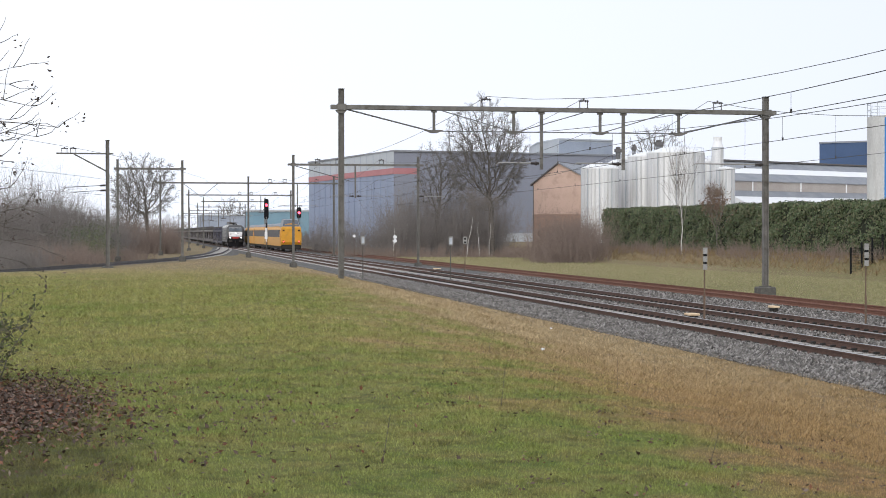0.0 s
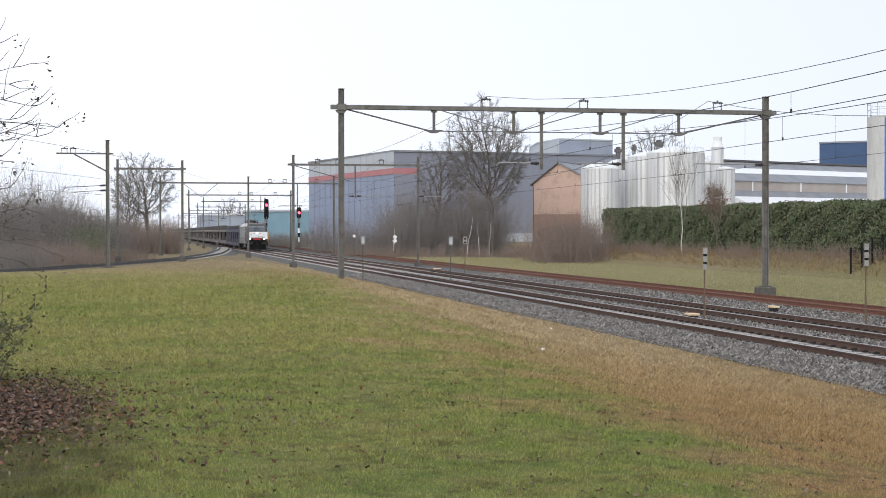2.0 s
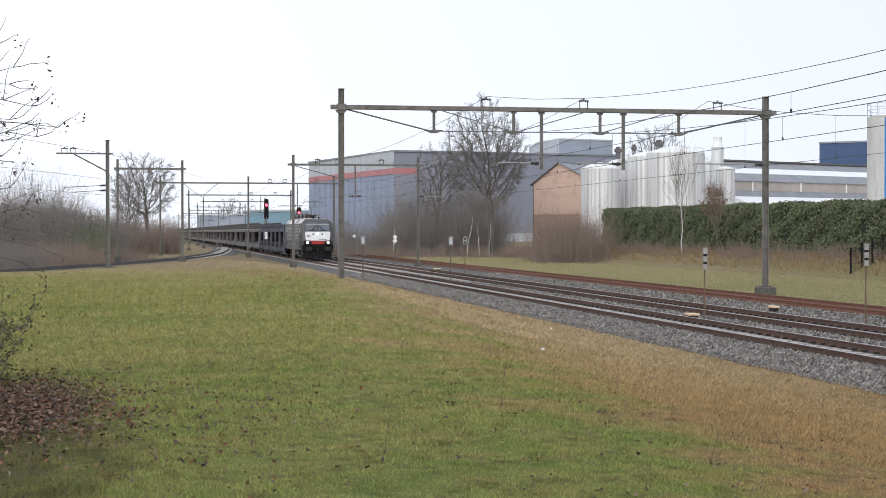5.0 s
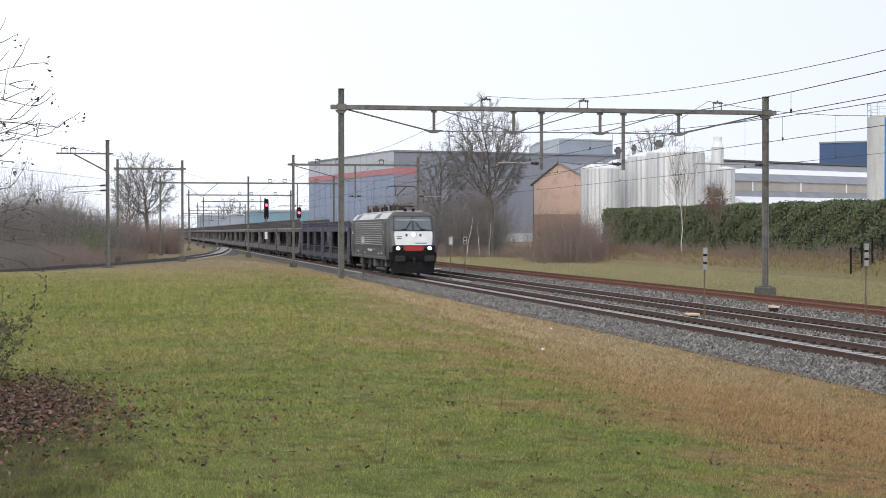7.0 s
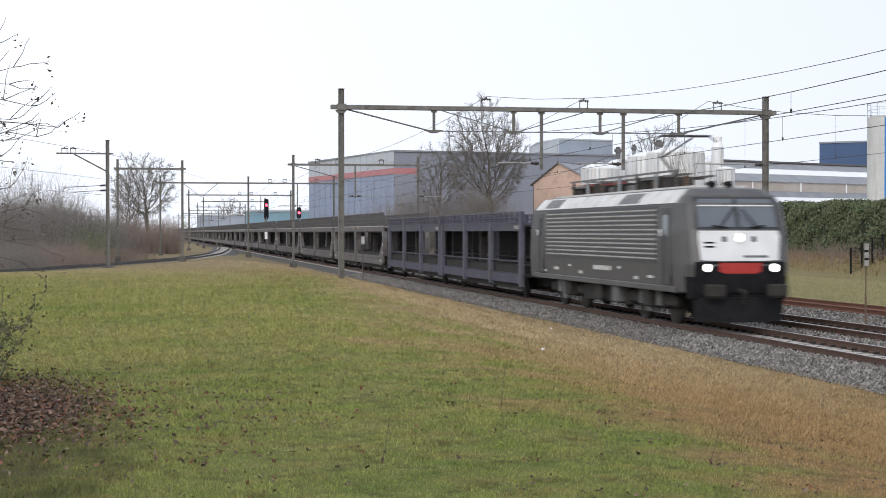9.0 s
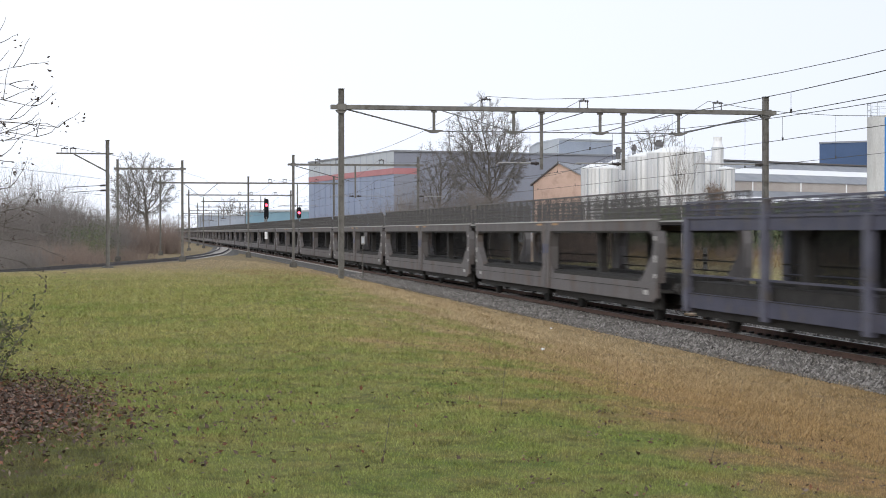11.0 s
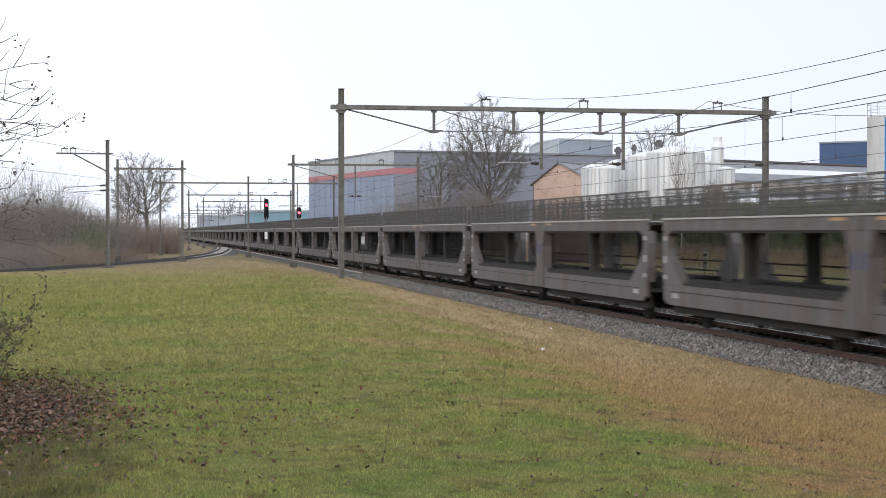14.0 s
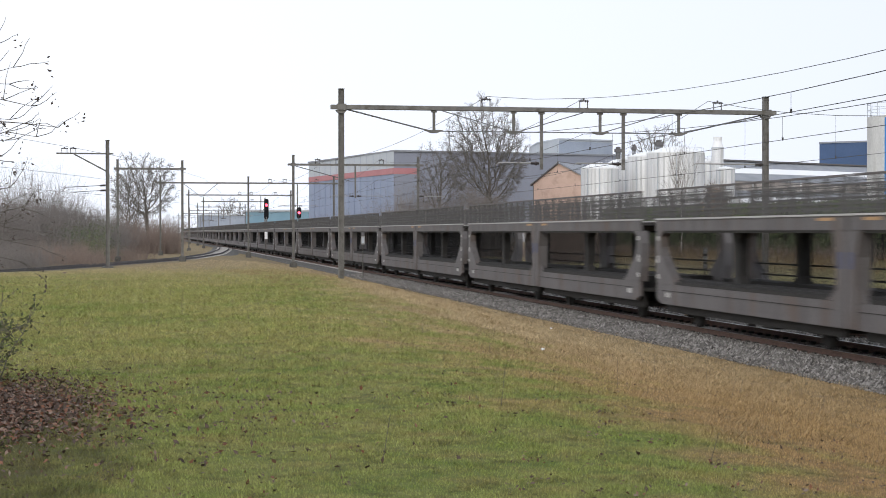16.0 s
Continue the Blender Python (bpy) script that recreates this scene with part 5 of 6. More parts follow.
def bare_tree(m, height, seed, spread=0.8, r=0.3, levels=5, fork=5, label="bare winter tree with a wide crown of fine twigs", bark=None, twig=None, up=0.3, start=0.3, group="", name="bare_tree", fine=0.02):
    rng = np.random.default_rng(seed)
    t = thing(name, m, label, "tree", group)
    thick, thin = grow(rng, height, spread, r, levels, fork, up, start, fine=fine)
    top = max(float(b[2]) for _, b, _, _ in thick + thin)
    k = height / top
    if name == "birch_tree":
        thin = thin + [q for q in thick if q[2] < 0.026]
        thick = [q for q in thick if q[2] >= 0.026]
    sc = lambda rows: [(a * np.array([k, k, k]), b * k, r0, r1) for a, b, r0, r1 in rows]
    seg_mesh("trunk", sc(thick), bark or M_BARK, t, 6)
    seg_mesh("crown", sc(thin), twig or M_TWIG, t, 3)
    return t


def crown_tree(m, seed, label, centre, radii, r, points=700, step=0.5, fine=0.014, twigs=4, low=0.25, category="tree"):
    """A bare tree whose limbs reach out to fill a rounded crown, ending in sprays of twigs."""
    rng = np.random.default_rng(seed)
    c, rd = np.array(centre, dtype=float), np.array(radii, dtype=float)
    u = rng.normal(0, 1, (points, 3))
    u /= np.linalg.norm(u, axis=1, keepdims=True)
    lump = 1 + 0.12 * np.sin(3 * u[:, 0] + seed) + 0.1 * np.sin(5 * u[:, 1] + 2 * u[:, 2])
    pts = c + u * (rng.random(points) ** 0.42 * lump)[:, None] * rd
    fork = c[2] - rd[2] * (1 - low)
    nodes, parent = [np.zeros(3)], [-1]
    while nodes[-1][2] < fork:
        k = nodes[-1][2] / fork
        nodes.append(np.array([c[0] * k * 0.5 + rng.normal(0, 0.03), c[1] * k * 0.5 + rng.normal(0, 0.03), nodes[-1][2] + step]))
        parent.append(len(nodes) - 2)
    arr = np.array(nodes)
    dd = np.linalg.norm(pts[:, None] - arr[None], axis=2)
    near, dist = dd.argmin(1), dd.min(1)
    for _ in range(90):
        if not len(pts):
            break
        to = (pts - arr[near]) / np.maximum(dist, 1e-3)[:, None]
        fresh, par = [], []
        for i in np.unique(near):
            d = to[near == i].mean(0) + rng.normal(0, 0.16, 3) + np.array([0, 0, 0.24])
            fresh.append(arr[i] + d / max(np.linalg.norm(d), 1e-3) * step * rng.uniform(0.85, 1.15))
            par.append(int(i))
        base = len(arr)
        fresh = np.array(fresh)
        arr = np.concatenate([arr, fresh])
        parent += par
        nd = np.linalg.norm(pts[:, None] - fresh[None], axis=2)
        k = nd.argmin(1)
        nd = nd.min(1)
        better = nd < dist
        near, dist = np.where(better, k + base, near), np.where(better, nd, dist)
        keep = dist > step * 1.2
        pts, near, dist = pts[keep], near[keep], dist[keep]
    n = len(arr)
    load = np.zeros(n)
    kids = np.zeros(n, dtype=int)
    for i in range(n - 1, 0, -1):
        load[i] = max(load[i], 1.0)
        load[parent[i]] += load[i] if kids[i] else 1.0
        kids[parent[i]] += 1
    rad = fine + (r - fine) * ((np.maximum(load, 1) - 1) / load.max()) ** 0.57
    thick, thin = [], []
    for i in range(1, n):
        p = parent[i]
        (thick if rad[i] > max(0.05, fine * 1.7) else thin).append((arr[p], arr[i], min(rad[p], rad[i] * 1.35), rad[i]))
        if rad[i] < max(0.045, fine * 1.5):
            out = (arr[i] - c) / rd + np.array([0, 0, 0.35])
            for _k in range(twigs):
                e = out / max(np.linalg.norm(out), 0.1) + rng.normal(0, 0.62, 3)
                a = arr[p] + (arr[i] - arr[p]) * rng.random()
                b = a + e / np.linalg.norm(e) * rng.uniform(0.35, 0.8) * step * 1.6
                e = e + rng.normal(0, 0.45, 3)
                b2 = b + e / np.linalg.norm(e) * rng.uniform(0.3, 0.7) * step * 1.3
                thin.append((a, b, fine * 0.8, fine * 0.6))
                thin.append((b, b2, fine * 0.6, fine * 0.4))
    t = thing("bare_tree", m, label, category)
    seg_mesh("trunk", thick, M_BARK, t, 6)
    seg_mesh("crown", thin, M_LIMB, t, 3)
    return t


def thicket(name, spots, heights, seed, mat, label, stems=8, r=0.02, category="shrub", twigs=6, wide=0.5, group="", kind=""):
    """Upright bare shoots with side twigs, in clumps round the given spots."""
    rng = np.random.default_rng(seed)
    rows = []
    for (x, y, z), h in zip(spots, heights):
        for _ in range(stems):
            bx, by = x + rng.normal(0, wide), y + rng.normal(0, wide)
            hh = h * rng.uniform(0.5, 1.05)
            d = np.array([rng.normal(0, 0.3), rng.normal(0, 0.3), 1.0])
            p = np.array([bx, by, z - 0.1])
            n = 4
            for i in range(n):
                d = d + rng.normal(0, 0.08, 3)
                d /= np.linalg.norm(d)
                q = p + d * hh / n
                ra = r * (1 - 0.2 * i)
                rows.append((*p, *q, ra, ra * 0.8))
                for _k in range(twigs // 3 if i == 0 else twigs // 2):
                    s = p + (q - p) * rng.random()
                    e = d * 0.6 + rng.normal(0, 0.5, 3)
                    e /= np.linalg.norm(e)
                    l1 = hh * rng.uniform(0.1, 0.26)
                    m1 = s + e * l1
                    rows.append((*s, *m1, ra * 0.6, ra * 0.35))
                    e2 = e + rng.normal(0, 0.5, 3)
                    m2 = m1 + e2 / np.linalg.norm(e2) * l1 * 0.7
                    rows.append((*m1, *m2, ra * 0.35, ra * 0.2))
                p = q
    return tagged(seg_mesh(name, np.array(rows), mat, None, 3), label, category, group, kind)


def leaf_cloud(name, pts, normals, size, mat, parent, seed, flat=0.5):
    """Small kite-shaped leaves at given places."""
    rng = np.random.default_rng(seed)
    n = len(pts)
    u = rng.normal(0, 1, (n, 3))
    u = u - normals * (u * normals).sum(1, keepdims=True) * flat
    u /= np.linalg.norm(u, axis=1, keepdims=True)
    w = np.cross(normals + rng.normal(0, 0.5, (n, 3)), u)
    w /= np.linalg.norm(w, axis=1, keepdims=True)
    s = (size * rng.uniform(0.6, 1.4, n))[:, None]
    nn = np.cross(u, w)
    v = np.stack([pts - u * s, pts + w * s * 0.5 + nn * s * 0.15, pts + u * s, pts - w * s * 0.5 + nn * s * 0.15], 1).reshape(-1, 3)
    f = np.arange(4 * n).reshape(-1, 4)
    return raw(name, v, f, mat, parent, 4)


# ---- buildings ----
def plan_prism(bm, pts, z0, z1):
    loft(bm, [[(x, y, z0) for x, y in pts], [(x, y, z1) for x, y in pts]])
    bmesh.ops.recalc_face_normals(bm, faces=bm.faces[:])
    return bm


def wall_strip(bm, a, b, z0, z1, out=0.12, inn=-0.05):
    """A band on the wall from a to b, proud of it by out."""
    a, b = Vector((*a, 0)), Vector((*b, 0))
    d = (b - a).normalized()
    n = Vector((d.y, -d.x, 0))
    pts = [a + n * out, b + n * out, b + n * inn, a + n * inn]
    return plan_prism(bm, [(p.x, p.y) for p in pts], z0, z1)


def build_warehouse():
    lf, c0, rt = (35.12, 350.41), (45.28, 296.7), (90.38, 306.73)
    back = ((rt[0] - 10, rt[1] + 60), (lf[0] + 30, lf[1] + 40))
    w = thing("warehouse", pose(0, 0, 0), "large blue and grey clad warehouse hall with a red band", "warehouse")
    part("wall", plan_prism(bmesh.new(), [lf, c0, rt, *back], -0.5, 17.3), M_CLADBLUE, w, "blue profiled cladding")
    part("wall_side", wall_strip(bmesh.new(), c0, rt, 2.4, 17.31, 0.1), M_CLADDARK, w, "slate blue profiled cladding")
    part("upper_cladding", wall_strip(bmesh.new(), lf, c0, 14.35, 17.32, 0.08), M_CLADGREY, w, "pale grey upper cladding")
    part("red_band", wall_strip(bmesh.new(), lf, c0, 13.25, 14.34, 0.12), M_CLADRED, w, "red band")
    mid = (c0[0] + (rt[0] - c0[0]) * 0.1, c0[1] + (rt[1] - c0[1]) * 0.1)
    part("red_band", wall_strip(bmesh.new(), c0, mid, 13.25, 14.34, 0.14), M_CLADRED, w)
    part("plinth_wall", wall_strip(bmesh.new(), c0, rt, -0.5, 2.39, 0.14), M_CLADGREY, w, "pale grey base wall")
    part("parapet", plan_prism(bmesh.new(), [(lf[0] - 0.3, lf[1] - 0.3), (c0[0], c0[1] - 0.4), (rt[0] + 0.3, rt[1] - 0.3), back[0], back[1]], 17.33, 17.65), M_ROOFGREY, w)
    rv = 14
    for k in range(1, rv):
        t = k / rv
        p = Vector((*lf, 0)).lerp(Vector((*c0, 0)), t)
        part("cladding_joint", boxes((p.x - 0.06, p.x + 0.06, p.y - 0.3, p.y + 0.05, -0.4, 17.2)), M_CLADBLUE, w)
    u = thing("rooftop_hall", pose(0, 0, 0), "pale grey clad upper storey behind the warehouse roof", "building")
    a, c, b = (81.79, 335.75), (82.49, 320.37), (94.7, 324.23)
    part("wall", plan_prism(bmesh.new(), [a, c, b, (b[0] - 3, b[1] + 20), (a[0] + 3, a[1] + 20)], 8.0, 21.2), M_CLADGREY, u)
    part("wall_side", wall_strip(bmesh.new(), c, b, 8.0, 20.9, 0.08), M_CLADBLUEGREY, u, "blue-grey cladding")
    part("parapet", plan_prism(bmesh.new(), [(a[0] - 0.2, a[1] - 0.2), (c[0], c[1] - 0.3), (b[0] + 0.2, b[1] - 0.2), (b[0] - 3, b[1] + 20), (a[0] + 3, a[1] + 20)], 21.2, 21.5), M_CLADGREY, u)


def build_house():
    h = thing("gabled_house", pose(53.46, 222, 0, 0, 0, -32), "salmon rendered gabled house with a dark tiled roof", "house")
    W, R, D = 7.0, 3.75, 10.0
    part("wall", prism(bmesh.new(), [(0, 5.2), (W, 5.2), (W, 10.45), (R, 12.1), (0, 9.3)], "y", 0, D), M_SALMON, h, "salmon render")
    part("base_wall", boxes((-0.03, W + 0.03, -0.03, D, -0.3, 5.07)), M_BRICK, h, "brown brick lower storey")
    part("string_course", boxes((-0.1, W + 0.1, -0.1, D, 5.07, 5.2)), M_SALMON, h)
    for a, b in (((-0.3, 9.05), (R, 12.12)), ((R, 12.12), (W + 0.3, 10.25))):
        part("roof", prism(bmesh.new(), [a, b, (b[0], b[1] + 0.2), (a[0], a[1] + 0.2)], "y", -0.35, D + 0.4), M_TILE if a[0] < 0 else M_ROOFGREY, h, "dark tiled roof slope" if a[0] < 0 else "weathered grey roof slope")
    part("ridge", tubes(((R, -0.35, 12.3), (R, D + 0.4, 12.3), 0.1)), M_TILE, h)
    part("downpipe", tubes(((0.1, -0.08, 0), (0.1, -0.08, 9.2), 0.05)), M_STEEL, h)


def tank(x, y, r, z, cone=0.6, label="tall pale corrugated steel storage tank"):
    t = thing("storage_tank", pose(x, y, 0), label, "storage tank", "storage tanks")
    n = 64
    ring = lambda rad, zz: [(rad * math.cos(2 * math.pi * k / n) * (1.022 if k % 2 else 1.0), rad * math.sin(2 * math.pi * k / n) * (1.022 if k % 2 else 1.0), zz) for k in range(n)]
    part("shell", loft(bmesh.new(), [ring(r, -0.3), ring(r, z)]), M_TANK, t)
    part("lid", loft(bmesh.new(), [ring(r * 1.01, z), ring(r * 1.01, z + 0.15), ring(r * 0.5, z + cone * 0.8), ring(r * 0.12, z + cone)]), M_WHITE, t, "white shallow conical lid")
    for k in range(6):
        a = math.pi * (0.9 + 0.22 * k) + 0.2
        part("shell_joint", boxes((r * 1.015 * math.cos(a) - 0.05, r * 1.015 * math.cos(a) + 0.05, r * 1.015 * math.sin(a) - 0.05, r * 1.015 * math.sin(a) + 0.05, 0, z)), M_CLADGREY, t)
    bm = bmesh.new()
    for k in range(18):
        a = 2 * math.pi * k / 18
        tube(bm, (r * 0.97 * math.cos(a), r * 0.97 * math.sin(a), z + 0.1), (r * 0.97 * math.cos(a), r * 0.97 * math.sin(a), z + 0.75), 0.02, n=4)
        b2 = 2 * math.pi * (k + 1) / 18
        tube(bm, (r * 0.97 * math.cos(a), r * 0.97 * math.sin(a), z + 0.75), (r * 0.97 * math.cos(b2), r * 0.97 * math.sin(b2), z + 0.75), 0.02, n=4)
    part("guard_rail", bm, M_CLADGREY, t)
    return t


def build_tanks():
    rows = ((59.33, 208.72, 2.46, 10.88, 0.9), (64.99, 217.85, 2.34, 11.81, 0.9), (66.1, 213.58, 2.60, 12.34, 0.7), (66.84, 210.39, 3.02, 12.58, 0.8), (68.5, 205, 3.69, 12.80, 1), (77.62, 217.57, 1.57, 12.36, 0.5), (77.69, 211.45, 1.22, 11.11, 0.4))
    for x, y, r, z, cone in rows:
        tank(x, y, r, z, cone)
    x, y, z = (78.01, 215.46, 14.22)
    s = thing("exhaust_stack", pose(x, y, 0), "round pale metal exhaust stack with a tapered cap", "chimney")
    part("shaft", tubes(((0, 0, 0), (0, 0, z), 0.82), n=24), M_TANK, s)
    part("cap", tubes(((0, 0, z), (0, 0, z + 0.9), 0.82, 0.55), ((0, 0, z + 0.9), (0, 0, z + 1.5), 0.55, 0.62), n=24), M_WHITE, s)
    part("band", tubes(((0, 0, z - 0.1), (0, 0, z + 0.05), 0.86), n=24), M_CLADGREY, s)
    for x, y, z, w in ((63.39, 214.08, 13.41) + (0.9,), (65.49, 213.69, 13.71) + (0.55,), (66.94, 207.32, 14.01) + (1.0,)):
        m = thing("tank_agitator", pose(x, y, z), "dark motor unit on the tank lid", "motor", "agitator motors")
        part("motor", boxes((-w * 0.5, w * 0.5, -0.4, 0.4, 0, 0.5), (-w * 0.3, w * 0.3, -0.3, 0.3, 0.5, 0.75), bev=0.06), M_TILE, m)
        part("stand", boxes((-w * 0.3, w * 0.3, -0.3, 0.3, -0.9, 0)), M_STEEL, m)


def build_right_sheds():
    a, b = (81.51, 236.17), (122.44, 258.14)
    s = thing("factory_shed", pose(0, 0, 0), "long low factory shed in white, grey and beige bands", "factory")
    bk = ((b[0] + 5, b[1] + 40), (a[0] + 5, a[1] + 40))
    part("wall", plan_prism(bmesh.new(), [a, b, *bk], -0.4, 13.2), M_CLADGREY, s)
    def lean(z0, z1, far_out, near_out):
        """A roof strip that falls outward from the wall line."""
        bm = bmesh.new()
        va, vb = Vector((*a, 0)), Vector((*b, 0))
        d = (vb - va).normalized()
        n = Vector((d.y, -d.x, 0))
        sec = ((far_out, z0), (near_out, z1), (near_out, z1 - 0.12), (far_out, z1 - 0.12))
        loft(bm, [[tuple(q + n * o + Vector((0, 0, zz))) for o, zz in sec] for q in (va, vb)])
        bmesh.ops.recalc_face_normals(bm, faces=bm.faces[:])
        return bm
    part("inner_wall", wall_strip(bmesh.new(), a, b, -0.4, 11.44 - 0.15, 2.3), M_CLADGREY, s)
    part("inner_wall", wall_strip(bmesh.new(), a, b, -0.4, 10.22 - 0.15, 5.1), M_CLADGREY, s)
    part("lower_wall", wall_strip(bmesh.new(), a, b, -0.4, 7.88 - 0.15, 8.0), M_CLADGREY, s)
    part("eaves", wall_strip(bmesh.new(), a, b, 13.48, 13.74, 0.7), M_TILE, s, "dark eaves line")
    part("roof_band", lean(13.48, 12.44, 0.4, 2.4), M_ROOFGREY, s, "grey sloping roof sheet")
    part("white_band", lean(12.40, 11.48, 2.4, 5.2), M_WHITE, s, "white sloping roof sheet")
    part("grey_band", lean(11.44, 10.27, 5.2, 7.2), M_ROOFGREY, s, "grey sloping roof sheet")
    part("beige_wall", wall_strip(bmesh.new(), a, b, 8.70, 10.18, 7.0, -0.05), M_CLADBEIGE, s, "beige wall panels")
    part("sill_band", lean(8.79, 7.92, 7.05, 8.2), M_ROOFGREY, s, "grey sill sheet")
    part("white_base", lean(7.88, 5.75, 8.2, 13.5), M_WHITE, s, "white sloping roof sheet")
    for t in (0.12, 0.36, 0.6, 0.88):
        p = Vector((*a, 0)).lerp(Vector((*b, 0)), t)
        d = (Vector((*b, 0)) - Vector((*a, 0))).normalized()
        p = p + Vector((d.y, -d.x, 0)) * 7.0
        part("pilaster", boxes((p.x - 0.09, p.x + 0.09, p.y - 0.12, p.y + 0.1, 8.79, 10.18)), M_WHITE, s)
    n = thing("navy_hall", pose(0, 0, 0), "dark blue clad hall behind the factory shed", "building")
    a, b = (122.71, 284.53), (130.31, 277.03)
    part("wall", plan_prism(bmesh.new(), [a, b, (b[0] + 12, b[1] + 25), (a[0] + 12, a[1] + 25)], 0, 18.9), M_CLADNAVY, n)
    part("coping", plan_prism(bmesh.new(), [(a[0] - 0.2, a[1] - 0.2), (b[0] + 0.2, b[1] - 0.2), (b[0] + 12, b[1] + 25), (a[0] + 12, a[1] + 25)], 18.9, 19.2), M_ROOFGREY, n)
    x, y = 75.55, 153.89
    si = thing("concrete_silo", pose(x, y, 0), "tall pale round silo with a bright blue panel", "silo")
    R, top = 3.75, 14.2
    part("shell", tubes(((0, 0, -0.5), (0, 0, top), R), n=48), M_SILO, si)
    ang = math.atan2(-y, -x)
    bm = bmesh.new()
    # blue panel wraps the side away from the factory
    arc = [ang - 0.55 + 0.11 * k for k in range(14)]
    outer = [((R + 0.06) * math.cos(k), (R + 0.06) * math.sin(k)) for k in arc]
    inner = [((R - 0.05) * math.cos(k), (R - 0.05) * math.sin(k)) for k in arc]
    plan_prism(bm, outer + inner[::-1], 0, top - 0.2)
    part("blue_panel", bm, M_BRIGHTBLUE, si, "bright blue panel")
    bm = bmesh.new()
    for k in range(20):
        a0, a1 = 2 * math.pi * k / 20, 2 * math.pi * (k + 1) / 20
        p, q = (R * math.cos(a0), R * math.sin(a0)), (R * math.cos(a1), R * math.sin(a1))
        tube(bm, (*p, top), (*p, top + 1.3), 0.03, n=5)
        for zz in (0.65, 1.3):
            tube(bm, (*p, top + zz), (*q, top + zz), 0.025, n=5)
    part("guard_rail", bm, M_CLADGREY, si)


def build_far_sheds():
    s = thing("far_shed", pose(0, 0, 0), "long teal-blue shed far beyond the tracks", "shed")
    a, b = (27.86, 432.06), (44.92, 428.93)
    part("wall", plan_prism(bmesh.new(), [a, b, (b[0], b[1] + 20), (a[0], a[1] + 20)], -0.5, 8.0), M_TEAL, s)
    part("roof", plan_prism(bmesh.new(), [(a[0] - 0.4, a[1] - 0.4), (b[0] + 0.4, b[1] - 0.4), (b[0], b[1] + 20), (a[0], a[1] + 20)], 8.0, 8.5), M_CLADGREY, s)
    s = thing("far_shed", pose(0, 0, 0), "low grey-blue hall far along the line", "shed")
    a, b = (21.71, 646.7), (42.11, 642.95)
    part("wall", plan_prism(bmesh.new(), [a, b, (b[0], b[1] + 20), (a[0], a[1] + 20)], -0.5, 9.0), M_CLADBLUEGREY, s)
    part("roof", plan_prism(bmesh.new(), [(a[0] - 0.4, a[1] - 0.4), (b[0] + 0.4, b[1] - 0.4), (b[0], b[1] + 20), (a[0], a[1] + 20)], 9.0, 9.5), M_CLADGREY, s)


# ---- hedge, trees and scrub ----
def build_hedge():
    rng = np.random.default_rng(11)
    h = thing("hedge", pose(0, 0, 0), "tall clipped dark green hedge on a grassy bank", "hedge")
    ys = np.arange(100, 182, 1.0)
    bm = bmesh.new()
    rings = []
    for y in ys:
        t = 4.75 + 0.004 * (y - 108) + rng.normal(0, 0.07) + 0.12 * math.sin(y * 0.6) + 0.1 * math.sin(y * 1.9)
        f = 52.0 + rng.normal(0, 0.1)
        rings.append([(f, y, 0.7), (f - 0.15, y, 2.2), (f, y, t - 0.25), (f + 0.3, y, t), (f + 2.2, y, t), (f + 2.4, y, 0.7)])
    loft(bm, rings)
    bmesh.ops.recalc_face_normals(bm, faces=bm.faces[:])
    # solid core whose dark colour stands for shade behind the leaves
    part("shade_core", bm, M_HEDGECORE, h)
    n = 62000
    y = rng.uniform(100, 181, n)
    k = rng.random(n) < 0.8
    lump = 0.18 * np.sin(y * 1.7) + 0.12 * np.sin(y * 4.1 + 1)
    top = 4.82 + 0.004 * (y - 108) + 0.12 * np.sin(y * 0.6)
    z = np.where(k, rng.uniform(0.75, 1, n) * 0 + 0.8 + rng.random(n) * (top - 0.8), top + rng.normal(0.02, 0.07, n))
    x = np.where(k, 51.85 + lump * 0.4 + rng.normal(0, 0.14, n) + 0.1 * np.sin(z * 3 + y), 52.0 + rng.random(n) * 2.3)
    nm = np.where(k[:, None], np.array([[-1.0, -0.3, 0.3]]), np.array([[0, 0, 1.0]]))
    leaf_cloud("foliage", np.stack([x, y, z], -1), nm, 0.11, M_HEDGE, h, 12)


def on_land(x, y):
    return (x, y, float(land(x, y)))


